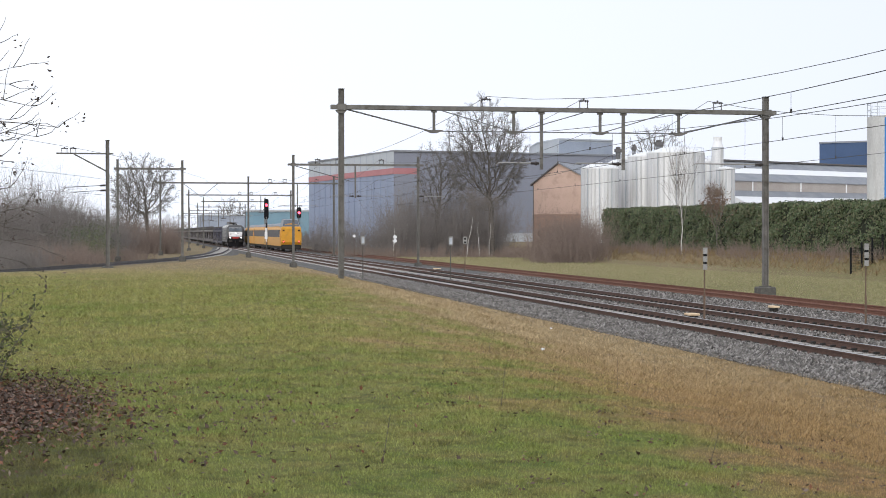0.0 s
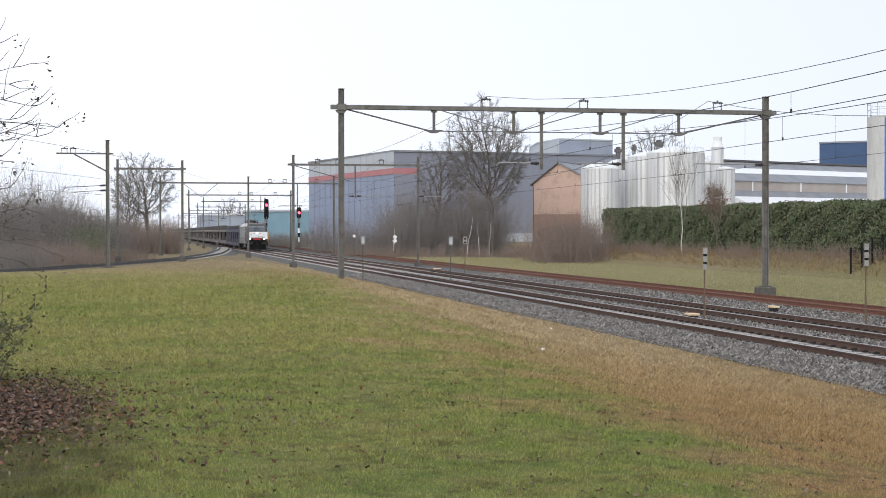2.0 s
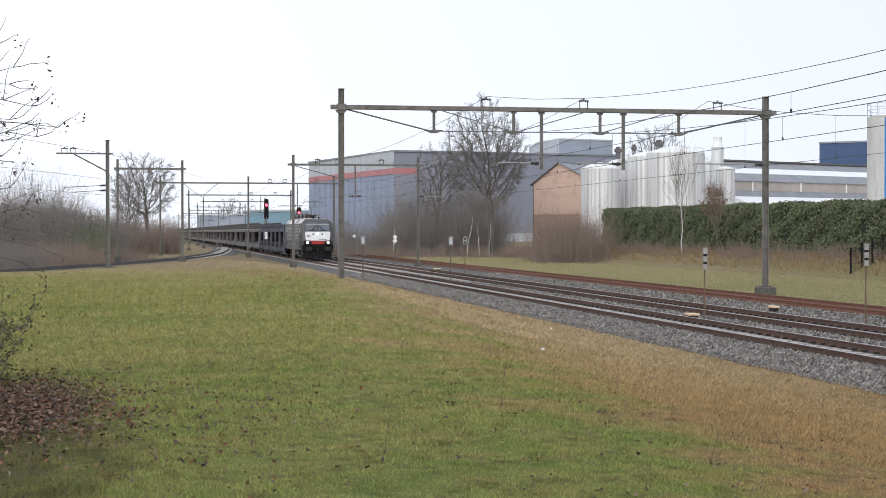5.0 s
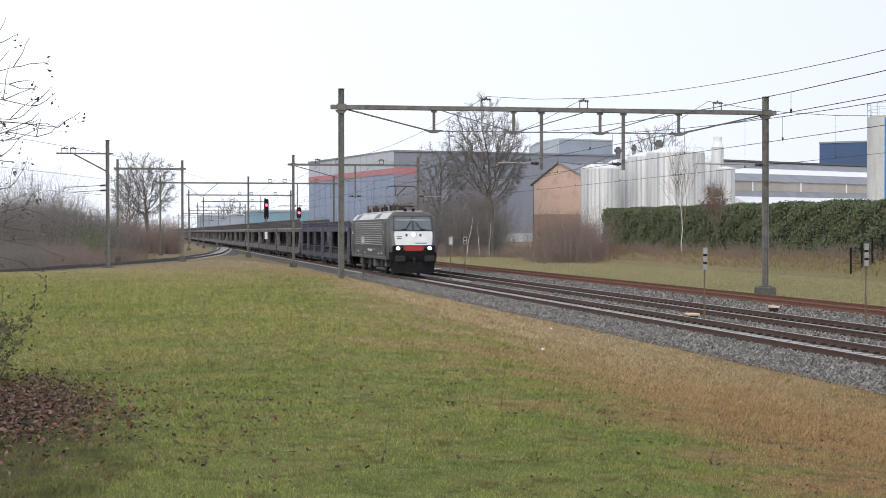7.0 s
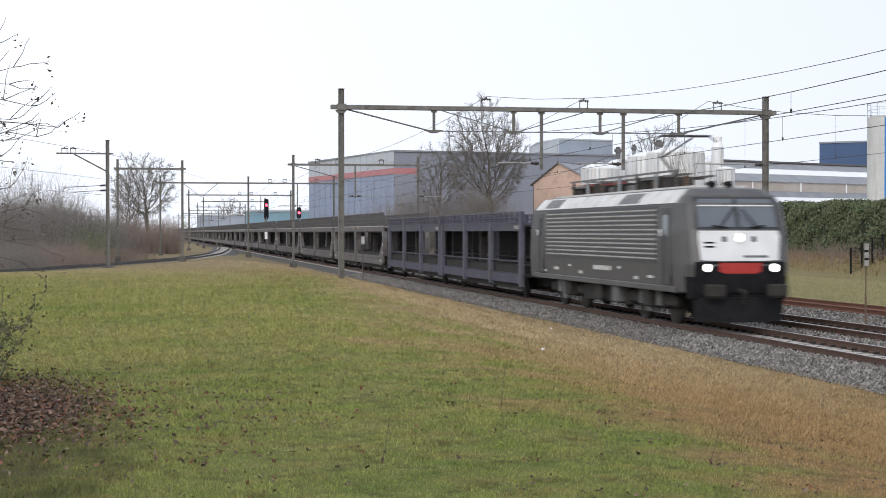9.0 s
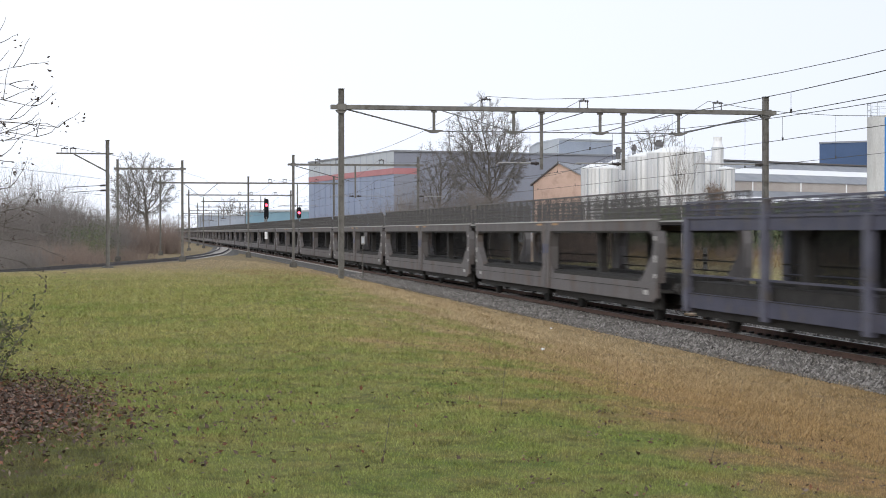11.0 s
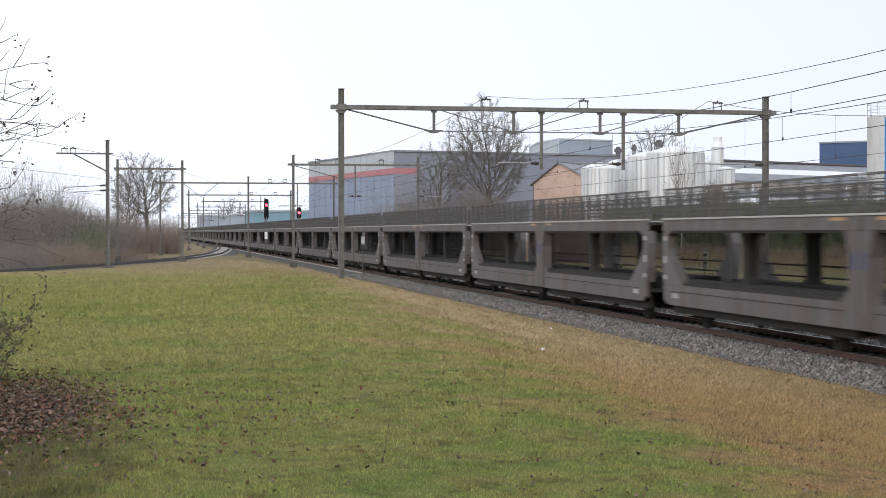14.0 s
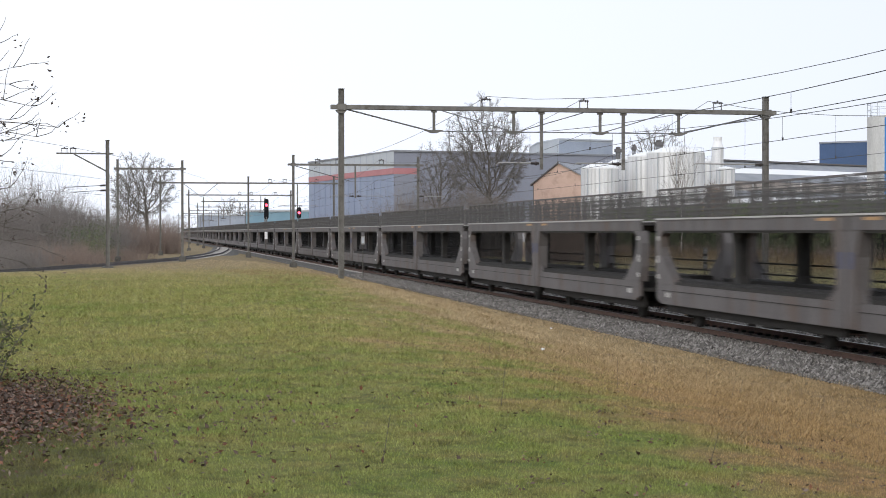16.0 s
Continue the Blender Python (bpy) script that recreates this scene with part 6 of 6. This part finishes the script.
def build_vegetation():
    big = "large bare tree with a broad rounded crown of fine twigs"
    crown_tree(pose(*on_land(43.74, 203.45)), 21, big, (-0.7, 0, 12.2), (6.3, 5.8, 6.6), 0.36, 2600, 0.42, 0.016, 5)
    crown_tree(pose(*on_land(38.1, 212.62)), 22, "bare tree with a leaning dark trunk", (0.6, 0, 9.4), (3.6, 3.6, 5.0), 0.24, 800, 0.42, 0.018, 4)
    crown_tree(pose(*on_land(0.7, 208.29)), 23, big, (-0.4, 0, 8.2), (3.9, 3.9, 4.5), 0.26, 1400, 0.36, 0.015, 5)
    crown_tree(pose(*on_land(-1.9, 215.76)), 33, "bare tree beside the branch line", (0, 0, 6.6), (2.6, 2.6, 4.0), 0.2, 600, 0.36, 0.018, 4)
    crown_tree(pose(80.68, 251.57, 0.8), 24, "bare tree rising behind the storage tanks", (0, 0, 14.8), (4.3, 4.3, 4.4), 0.3, 600, 0.5, 0.02, 3)
    crown_tree(pose(*on_land(36.33, 705.02)), 25, "bare tree far along the line", (0, 0, 10.5), (6.5, 6.5, 7.0), 0.5, 700, 0.7, 0.035, 3)
    crown_tree(pose(*on_land(42.09, 663.29)), 26, "bare tree far along the line", (0, 0, 8.0), (5.0, 5.0, 5.0), 0.4, 450, 0.7, 0.035, 3)
    birch = "slender birch with a white trunk and bare twigs"
    for x, y, z, h, sd in ((38.16, 192.27, 0, 8.8, 201), (39.82, 192.98, 0, 8.1, 202), (40.82, 191.78, 0, 8.4, 203), (30.19, 197.8, 0, 7.2, 204), (48.58, 143.59, 0, 10.7, 205), (52.58, 144.89, 0, 6.9, 206), (33.84, 212.38, 0, 8.6, 207)):
        bare_tree(pose(x, y, float(land(x, y))), h, sd, 0.35, 0.062, 4, 4, birch, M_BIRCH, M_TWIG, 0.7, 0.35, "birches", "birch_tree", 0.01)
    rng = np.random.default_rng(31)

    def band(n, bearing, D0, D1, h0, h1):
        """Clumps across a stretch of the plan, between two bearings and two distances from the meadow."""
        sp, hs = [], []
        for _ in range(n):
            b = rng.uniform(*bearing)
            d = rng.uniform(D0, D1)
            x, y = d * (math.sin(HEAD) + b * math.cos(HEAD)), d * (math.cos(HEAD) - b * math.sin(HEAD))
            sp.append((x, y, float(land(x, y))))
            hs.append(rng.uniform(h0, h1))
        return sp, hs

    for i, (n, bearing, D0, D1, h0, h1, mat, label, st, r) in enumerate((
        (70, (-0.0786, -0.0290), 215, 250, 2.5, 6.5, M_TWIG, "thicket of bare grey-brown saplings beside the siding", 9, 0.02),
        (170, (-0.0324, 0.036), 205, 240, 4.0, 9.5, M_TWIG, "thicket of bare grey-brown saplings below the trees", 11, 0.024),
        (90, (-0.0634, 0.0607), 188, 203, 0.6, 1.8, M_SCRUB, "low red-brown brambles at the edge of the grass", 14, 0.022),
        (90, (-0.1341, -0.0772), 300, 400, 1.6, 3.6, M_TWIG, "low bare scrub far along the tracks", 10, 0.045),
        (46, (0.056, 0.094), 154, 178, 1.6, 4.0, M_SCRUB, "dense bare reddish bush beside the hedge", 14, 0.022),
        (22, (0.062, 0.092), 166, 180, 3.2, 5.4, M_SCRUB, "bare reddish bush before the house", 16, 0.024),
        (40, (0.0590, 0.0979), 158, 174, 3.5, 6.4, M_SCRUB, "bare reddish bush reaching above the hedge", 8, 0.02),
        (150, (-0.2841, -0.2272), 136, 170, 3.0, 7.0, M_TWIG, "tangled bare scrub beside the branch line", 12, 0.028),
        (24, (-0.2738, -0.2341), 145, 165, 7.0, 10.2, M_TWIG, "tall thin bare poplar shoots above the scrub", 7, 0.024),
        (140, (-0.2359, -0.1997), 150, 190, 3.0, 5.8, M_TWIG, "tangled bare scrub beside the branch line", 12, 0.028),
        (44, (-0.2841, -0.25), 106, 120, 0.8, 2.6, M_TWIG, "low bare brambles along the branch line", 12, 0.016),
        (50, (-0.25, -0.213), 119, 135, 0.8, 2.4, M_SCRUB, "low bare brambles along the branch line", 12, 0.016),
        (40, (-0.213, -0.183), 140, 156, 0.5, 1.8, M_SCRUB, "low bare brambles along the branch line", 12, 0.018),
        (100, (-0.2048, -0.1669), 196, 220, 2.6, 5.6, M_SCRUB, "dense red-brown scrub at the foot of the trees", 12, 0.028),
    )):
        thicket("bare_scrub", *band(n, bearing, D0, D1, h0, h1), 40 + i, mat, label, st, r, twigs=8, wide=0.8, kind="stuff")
    # brambles on the bank below the hedge
    sp = [(rng.uniform(47.0, 51.6), rng.uniform(100, 178)) for _ in range(150)]
    sp = [(x, y, float(land(x, y))) for x, y in sp]
    thicket("brambles", sp, rng.uniform(0.5, 1.6, len(sp)), 51, M_SCRUB, "low red-brown brambles on the bank below the hedge", 10, 0.016, "bramble", 8, 0.6, kind="stuff")
    red = thing("red_leaved_sapling", pose(48.34, 133.47, 0.7), "sapling with withered reddish leaves before the hedge", "sapling")
    th, tn = grow(np.random.default_rng(61), 6.0, 0.45, 0.06, 4, 4, 0.5, 0.3)
    k = 6.0 / max(float(b[2]) for _, b, _, _ in th + tn)
    seg_mesh("trunk", [(a * k, b * k, r0, r1) for a, b, r0, r1 in th], M_BARK, red, 5)
    seg_mesh("twigs", [(a * k, b * k, r0, r1) for a, b, r0, r1 in tn], M_TWIG, red, 3)
    ends = np.array([b * k for _, b, _, _ in tn])
    ends = np.repeat(ends[ends[:, 2] > 1.5], 2, 0)
    ends = ends + np.random.default_rng(62).normal(0, 0.12, ends.shape)
    leaf_cloud("leaves", ends, np.tile([0, -1.0, 0.3], (len(ends), 1)), 0.075, M_DRYLEAF, red, 63)
    # evergreen growth in the scrub by the branch line
    pts = []
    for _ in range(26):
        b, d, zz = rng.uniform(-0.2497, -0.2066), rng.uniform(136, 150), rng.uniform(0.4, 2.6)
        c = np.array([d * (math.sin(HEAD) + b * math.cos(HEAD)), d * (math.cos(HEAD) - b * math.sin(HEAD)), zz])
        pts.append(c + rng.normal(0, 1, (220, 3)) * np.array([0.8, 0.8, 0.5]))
    pts = np.concatenate(pts)
    ob = leaf_cloud("ivy_growth", pts, np.tile([0, -1.0, 0.4], (len(pts), 1)), 0.07, M_HEDGE, None, 64)
    tagged(ob, "dark evergreen ivy and brambles low in the scrub", "ivy", kind="stuff")
    # far woods
    sp, hs = [], []
    for _ in range(160):
        x, y = rng.uniform(-150, 130), rng.uniform(760, 900)
        sp.append((x, y, -0.2))
        hs.append(rng.uniform(7, 13))
    thicket("far_woods", sp, hs, 71, M_TWIG, "far bare woods closing the view along the line", 8, 0.07, "woods", 8, 2.5, kind="stuff")


def build_near_bush():
    rng = np.random.default_rng(81)
    b = thing("near_bush", pose(-2.3, 18.3, float(land(-2.3, 18.3))), "straggly half-evergreen bush with small olive leaves at the meadow's edge", "bush")
    rows, tips = [], []
    for _ in range(46):
        p = np.array([rng.normal(0, 0.35), rng.normal(0, 0.35), 0.0])
        d = np.array([rng.normal(0.1, 0.5), rng.normal(0, 0.5), 1.0])
        ln = rng.uniform(0.5, 1.15)
        for i in range(6):
            d = d / np.linalg.norm(d) + rng.normal(0, 0.16, 3) + np.array([0.03, 0, -0.12 * (i > 2)])
            q = p + d / np.linalg.norm(d) * ln / 6
            rows.append((*p, *q, 0.008 * (1 - i / 8), 0.007 * (1 - i / 8)))
            for _k in range(3):
                e = d + rng.normal(0, 0.9, 3)
                m = q + e / np.linalg.norm(e) * rng.uniform(0.06, 0.22)
                rows.append((*q, *m, 0.003, 0.002))
                tips += [q + (m - q) * rng.random(), m]
            p = q
    seg_mesh("branchwork", np.array(rows), M_BARK, b, 4)
    tips = np.array(tips)
    tips = np.concatenate([tips, tips + rng.normal(0, 0.05, tips.shape)])
    leaf_cloud("leaves", tips, np.tile([0, -0.7, 0.7], (len(tips), 1)), 0.024, M_BUSHLEAF, b, 82)


def build_near_tree():
    """A tree beside the camera whose outer twigs hang into view."""
    rng = np.random.default_rng(91)
    t = thing("overhanging_tree", pose(-3.6, 15.0, float(land(-3.6, 15.0))), "near bare tree whose twigs carry withered hanging leaves", "tree")
    thick, thin, tips = [((0, 0, -0.2), (0.1, 0.1, 2.2), 0.14, 0.11), ((0.1, 0.1, 2.2), (0.2, 0.0, 4.8), 0.11, 0.05)], [], []
    ends = ((2.5, 3.3), (2.6, 3.1), (2.64, 2.95), (2.8, 2.8), (2.6, 2.66), (3.0, 2.56), (2.85, 2.45), (2.55, 2.4), (2.5, 2.2), (2.62, 2.0), (2.7, 1.86), (2.8, 1.7), (2.85, 1.58), (2.6, 1.42), (2.5, 1.75))
    starts = [((0.12, 0, 0.72 * z + 0.1), (x - 0.16, rng.normal(0, 0.3), z)) for x, z in ends]
    for a, b in starts:
        a, b = np.array(a), np.array(b)
        p = a.copy()
        n = 10
        for i in range(n):
            tt = (i + 1) / n
            q = a + (b - a) * tt + np.array([0, 0, 0.2 * math.sin(tt * 3.1) + 0.05 * math.sin(tt * 9 + 5 * b[2])]) + rng.normal(0, 0.022, 3)
            r0, r1 = 0.016 * (1 - i / n) + 0.003, 0.016 * (1 - (i + 1) / n) + 0.0025
            thick.append((p, q, r0, r1))
            if i > 5:
                for _k in range(2):
                    d = (b - a) / np.linalg.norm(b - a) + rng.normal(0, 0.55, 3)
                    s = q.copy()
                    for j in range(4):
                        d = d / np.linalg.norm(d) + rng.normal(0, 0.22, 3) + np.array([0, 0, 0.06])
                        m = s + d / np.linalg.norm(d) * rng.uniform(0.05, 0.11)
                        thin.append((s, m, 0.0046 - 0.0007 * j, 0.0039 - 0.0007 * j))
                        s = m
                    if rng.random() < 0.55:
                        tips.append(s)
            p = q
    seg_mesh("trunk", thick, M_BARK, t, 6)
    tagged(seg_mesh("twigs", thin, M_BARK, t, 3), kind="stuff")
    tips = np.array(tips)
    lv = np.concatenate([tips + rng.normal(0, 0.022, tips.shape) - np.array([0, 0, 0.03 * k]) for k in range(5)])
    leaf_cloud("leaves", lv, np.tile([0, -1.0, 0.0], (len(lv), 1)), 0.016, M_DARKLEAF, t, 92)


# ---- grass and litter ----
def blades(name, x, y, h, w, seed, mat, label, category="grass"):
    rng = np.random.default_rng(seed)
    n = len(x)
    z = land(x, y)
    a = rng.uniform(0, 2 * math.pi, n)
    lean = rng.normal(0, 1.1, (n, 2)) * h[:, None]
    ux, uy = np.cos(a) * w, np.sin(a) * w
    v = np.stack([np.stack([x - ux, y - uy, z - 0.01], -1), np.stack([x + ux, y + uy, z - 0.01], -1), np.stack([x + lean[:, 0], y + lean[:, 1], z + h + 0.008], -1)], 1)
    f = np.arange(3 * n).reshape(-1, 3)
    return tagged(raw(name, v.reshape(-1, 3), f, mat), label, category, kind="stuff")


def value_noise(x, y, cell, seed):
    g = np.random.default_rng(seed).random((512, 512))
    fx, fy = x / cell, y / cell
    ix, iy = np.floor(fx).astype(int), np.floor(fy).astype(int)
    tx, ty = smooth01(fx - ix), smooth01(fy - iy)
    at = lambda i, j: g[i % 512, j % 512]
    return (at(ix, iy) * (1 - tx) + at(ix + 1, iy) * tx) * (1 - ty) + (at(ix, iy + 1) * (1 - tx) + at(ix + 1, iy + 1) * tx) * ty


def build_grass():
    rng = np.random.default_rng(101)
    n = 1150000
    d = 7.5 * (150 / 7.5) ** (rng.random(n) ** 1.05)
    b = rng.uniform(-0.36, 0.36, n)
    x, y = d * (math.sin(HEAD) + b * math.cos(HEAD)), d * (math.cos(HEAD) - b * math.sin(HEAD))
    keep = (x < 13.35) & (x > -14) & (x > left_x(y) + 3)
    x, y, d = x[keep], y[keep], d[keep]
    s = np.clip(d / 14, 0.7, 4.0)
    h = rng.uniform(0.010, 0.027, len(x)) * np.clip(s, 0.8, 2.0) * np.where(x > 6, 1.2, 1.0)
    h = h * (0.2 + 1.5 * value_noise(x, y, 0.17, 1) ** 2 + 0.9 * value_noise(x, y, 0.7, 2) ** 2)
    blades("meadow_grass", x, y, h, 0.003 * s, 102, M_BLADE, "short green and straw-coloured meadow grass")
    # tussocks in the dry strip
    m = 330
    cx, cy = 13.0 - 8.0 * rng.random(m) ** 1.3, rng.uniform(12, 110, m)
    k = 60
    x = (cx[:, None] + rng.normal(0, 0.16, (m, k))).ravel()
    y = (cy[:, None] + rng.normal(0, 0.16, (m, k))).ravel()
    keep = x < 13.3
    x, y = x[keep], y[keep]
    blades("dry_tussocks", x, y, rng.uniform(0.04, 0.13, len(x)), np.full(len(x), 0.005), 103, M_STRAW, "straw-brown tussocks of withered grass beside the ballast")
    # verge beyond the siding
    m = 130000
    x, y = rng.uniform(27.2, 46, m), rng.uniform(60, 190, m)
    blades("verge_grass", x, y, rng.uniform(0.03, 0.10, m), np.full(m, 0.012), 104, M_VERGE, "pale rough grass on the verge beyond the siding")
    m = 9000
    x, y = rng.uniform(45, 51.5, m), rng.uniform(95, 180, m)
    blades("bank_grass", x, y, rng.uniform(0.15, 0.5, m), np.full(m, 0.02), 105, M_STRAW, "withered straw-coloured grass on the bank")
    # thin dead stalks
    m = 130
    x, y = rng.uniform(-6, 13, m), rng.uniform(11, 80, m)
    x = np.where(x < left_x(y) + 3, 8, x)
    rows = []
    for px, py in zip(x, y):
        z = float(land(px, py))
        hh = rng.uniform(0.12, 0.42)
        l = rng.normal(0, 0.06, 2)
        rows.append((px, py, z, px + l[0], py + l[1], z + hh, 0.003, 0.002))
    tagged(seg_mesh("dead_stalks", np.array(rows), M_BARK, None, 3), "thin dead weed stalks standing in the meadow", "weeds", kind="stuff")


def build_litter():
    rng = np.random.default_rng(111)
    n = 11000
    far = rng.random(n) < 0.08
    x = np.where(far, rng.normal(-0.5, 1.2, n), rng.normal(-1.4, 0.5, n))
    y = np.where(far, rng.normal(14.5, 2.4, n), rng.normal(15.8, 1.5, n))
    z = land(x, y) + rng.uniform(0.01, 0.045, n)
    ob = leaf_cloud("leaf_litter", np.stack([x, y, z], -1), np.tile([0, 0, 1.0], (n, 1)) + rng.normal(0, 0.35, (n, 3)), 0.025, M_LEAFMIX, None, 112, 0.9)
    tagged(ob, "withered brown leaves heaped under the bush", "fallen leaves", kind="stuff")
    n = 2800
    d = 9 * 6 ** np.repeat(rng.random(280), 10) + rng.normal(0, 0.16, n)
    b = np.repeat(rng.uniform(-0.3, 0.3, 280), 10) + rng.normal(0, 0.007, n)
    x, y = d * (math.sin(HEAD) + b * math.cos(HEAD)), d * (math.cos(HEAD) - b * math.sin(HEAD))
    k = x < 12.5
    x, y = x[k], y[k]
    z = land(x, y) + rng.uniform(0.012, 0.03, len(x))
    ob = leaf_cloud("scattered_leaves", np.stack([x, y, z], -1), np.tile([0, 0, 1.0], (len(x), 1)) + rng.normal(0, 0.3, (len(x), 3)), 0.017, M_LEAFMIX, None, 113, 0.9)
    tagged(ob, "single brown leaves scattered over the meadow", "fallen leaves", kind="stuff")
    for (x, y), s in (((11.65, 46.15), 0.03), ((6.99, 28.3), 0.03)):
        p = thing("litter_scrap", pose(x, y, float(land(x, y)) + 0.05, 8, 5, 20), "small crumpled scrap of white paper in the grass", "litter", "paper scraps")
        bm = bmesh.new()
        loft(bm, [[(-s, -s * 0.7, 0), (s, -s * 0.6, 0.01), (s * 0.8, s * 0.7, 0.0), (-s * 0.9, s * 0.6, 0.015)], [(-s * 0.9, -s * 0.5, 0.03), (s * 0.8, -s * 0.5, 0.05), (s * 0.7, s * 0.5, 0.03), (-s * 0.7, s * 0.6, 0.045)]])
        part("paper", bm, M_WHITE, p)


def build_fence():
    f = thing("mesh_fence", pose(0, 0, 0), "dark wire-mesh fence panels at the foot of the bank", "fence")
    a, b = Vector((45.08, 99.5, 0)), Vector((50.44, 104.61, 0))
    n = 4
    for k in range(n + 1):
        p = a.lerp(b, k / n)
        z = float(land(p.x, p.y))
        part("post", boxes((p.x - 0.05, p.x + 0.05, p.y - 0.05, p.y + 0.05, z - 0.3, z + 1.75)), M_BLACK, f)
    for k in range(n):
        p, q = a.lerp(b, k / n), a.lerp(b, (k + 1) / n)
        z = float(land(p.x, p.y))
        rows = [((p.x, p.y, z + 0.08 + 0.1 * i), (q.x, q.y, z + 0.08 + 0.1 * i), 0.007, 0.007) for i in range(17)]
        rows += [(p.lerp(q, j / 14) + Vector((0, 0, z + 0.08)), p.lerp(q, j / 14) + Vector((0, 0, z + 1.68)), 0.005, 0.005) for j in range(15)]
        seg_mesh("mesh_panel", [(tuple(r[0]), tuple(r[1]), r[2], r[3]) for r in rows], M_BLACK, f, 3)


def motions():
    for ob, x, y, v in KEYED:
        walk(ob, [(t, pose(x, y + v * t, 0)) for t in (0.0, 4.0, 8.0, 12.0, 16.0)])


build_ground()
build_tracks()
build_overhead()
build_wires()
build_warehouse()
build_house()
build_tanks()
build_right_sheds()
build_far_sheds()
build_hedge()
build_fence()
build_loco()
build_wagons()
build_yellow_train()
build_signals()
build_line_signs()
build_vegetation()
build_near_bush()
build_near_tree()
build_grass()
build_litter()
build_ballast_stones()
sleepers_of(TRACKS[0], T1, M_SLEEPER, 26, 300, True)
sleepers_of(TRACKS[1], T2, M_SLEEPER, 30, 300, True)
sleepers_of(TRACKS[2], T3, M_OLDSLEEPER, 40, 250, False)
motions()
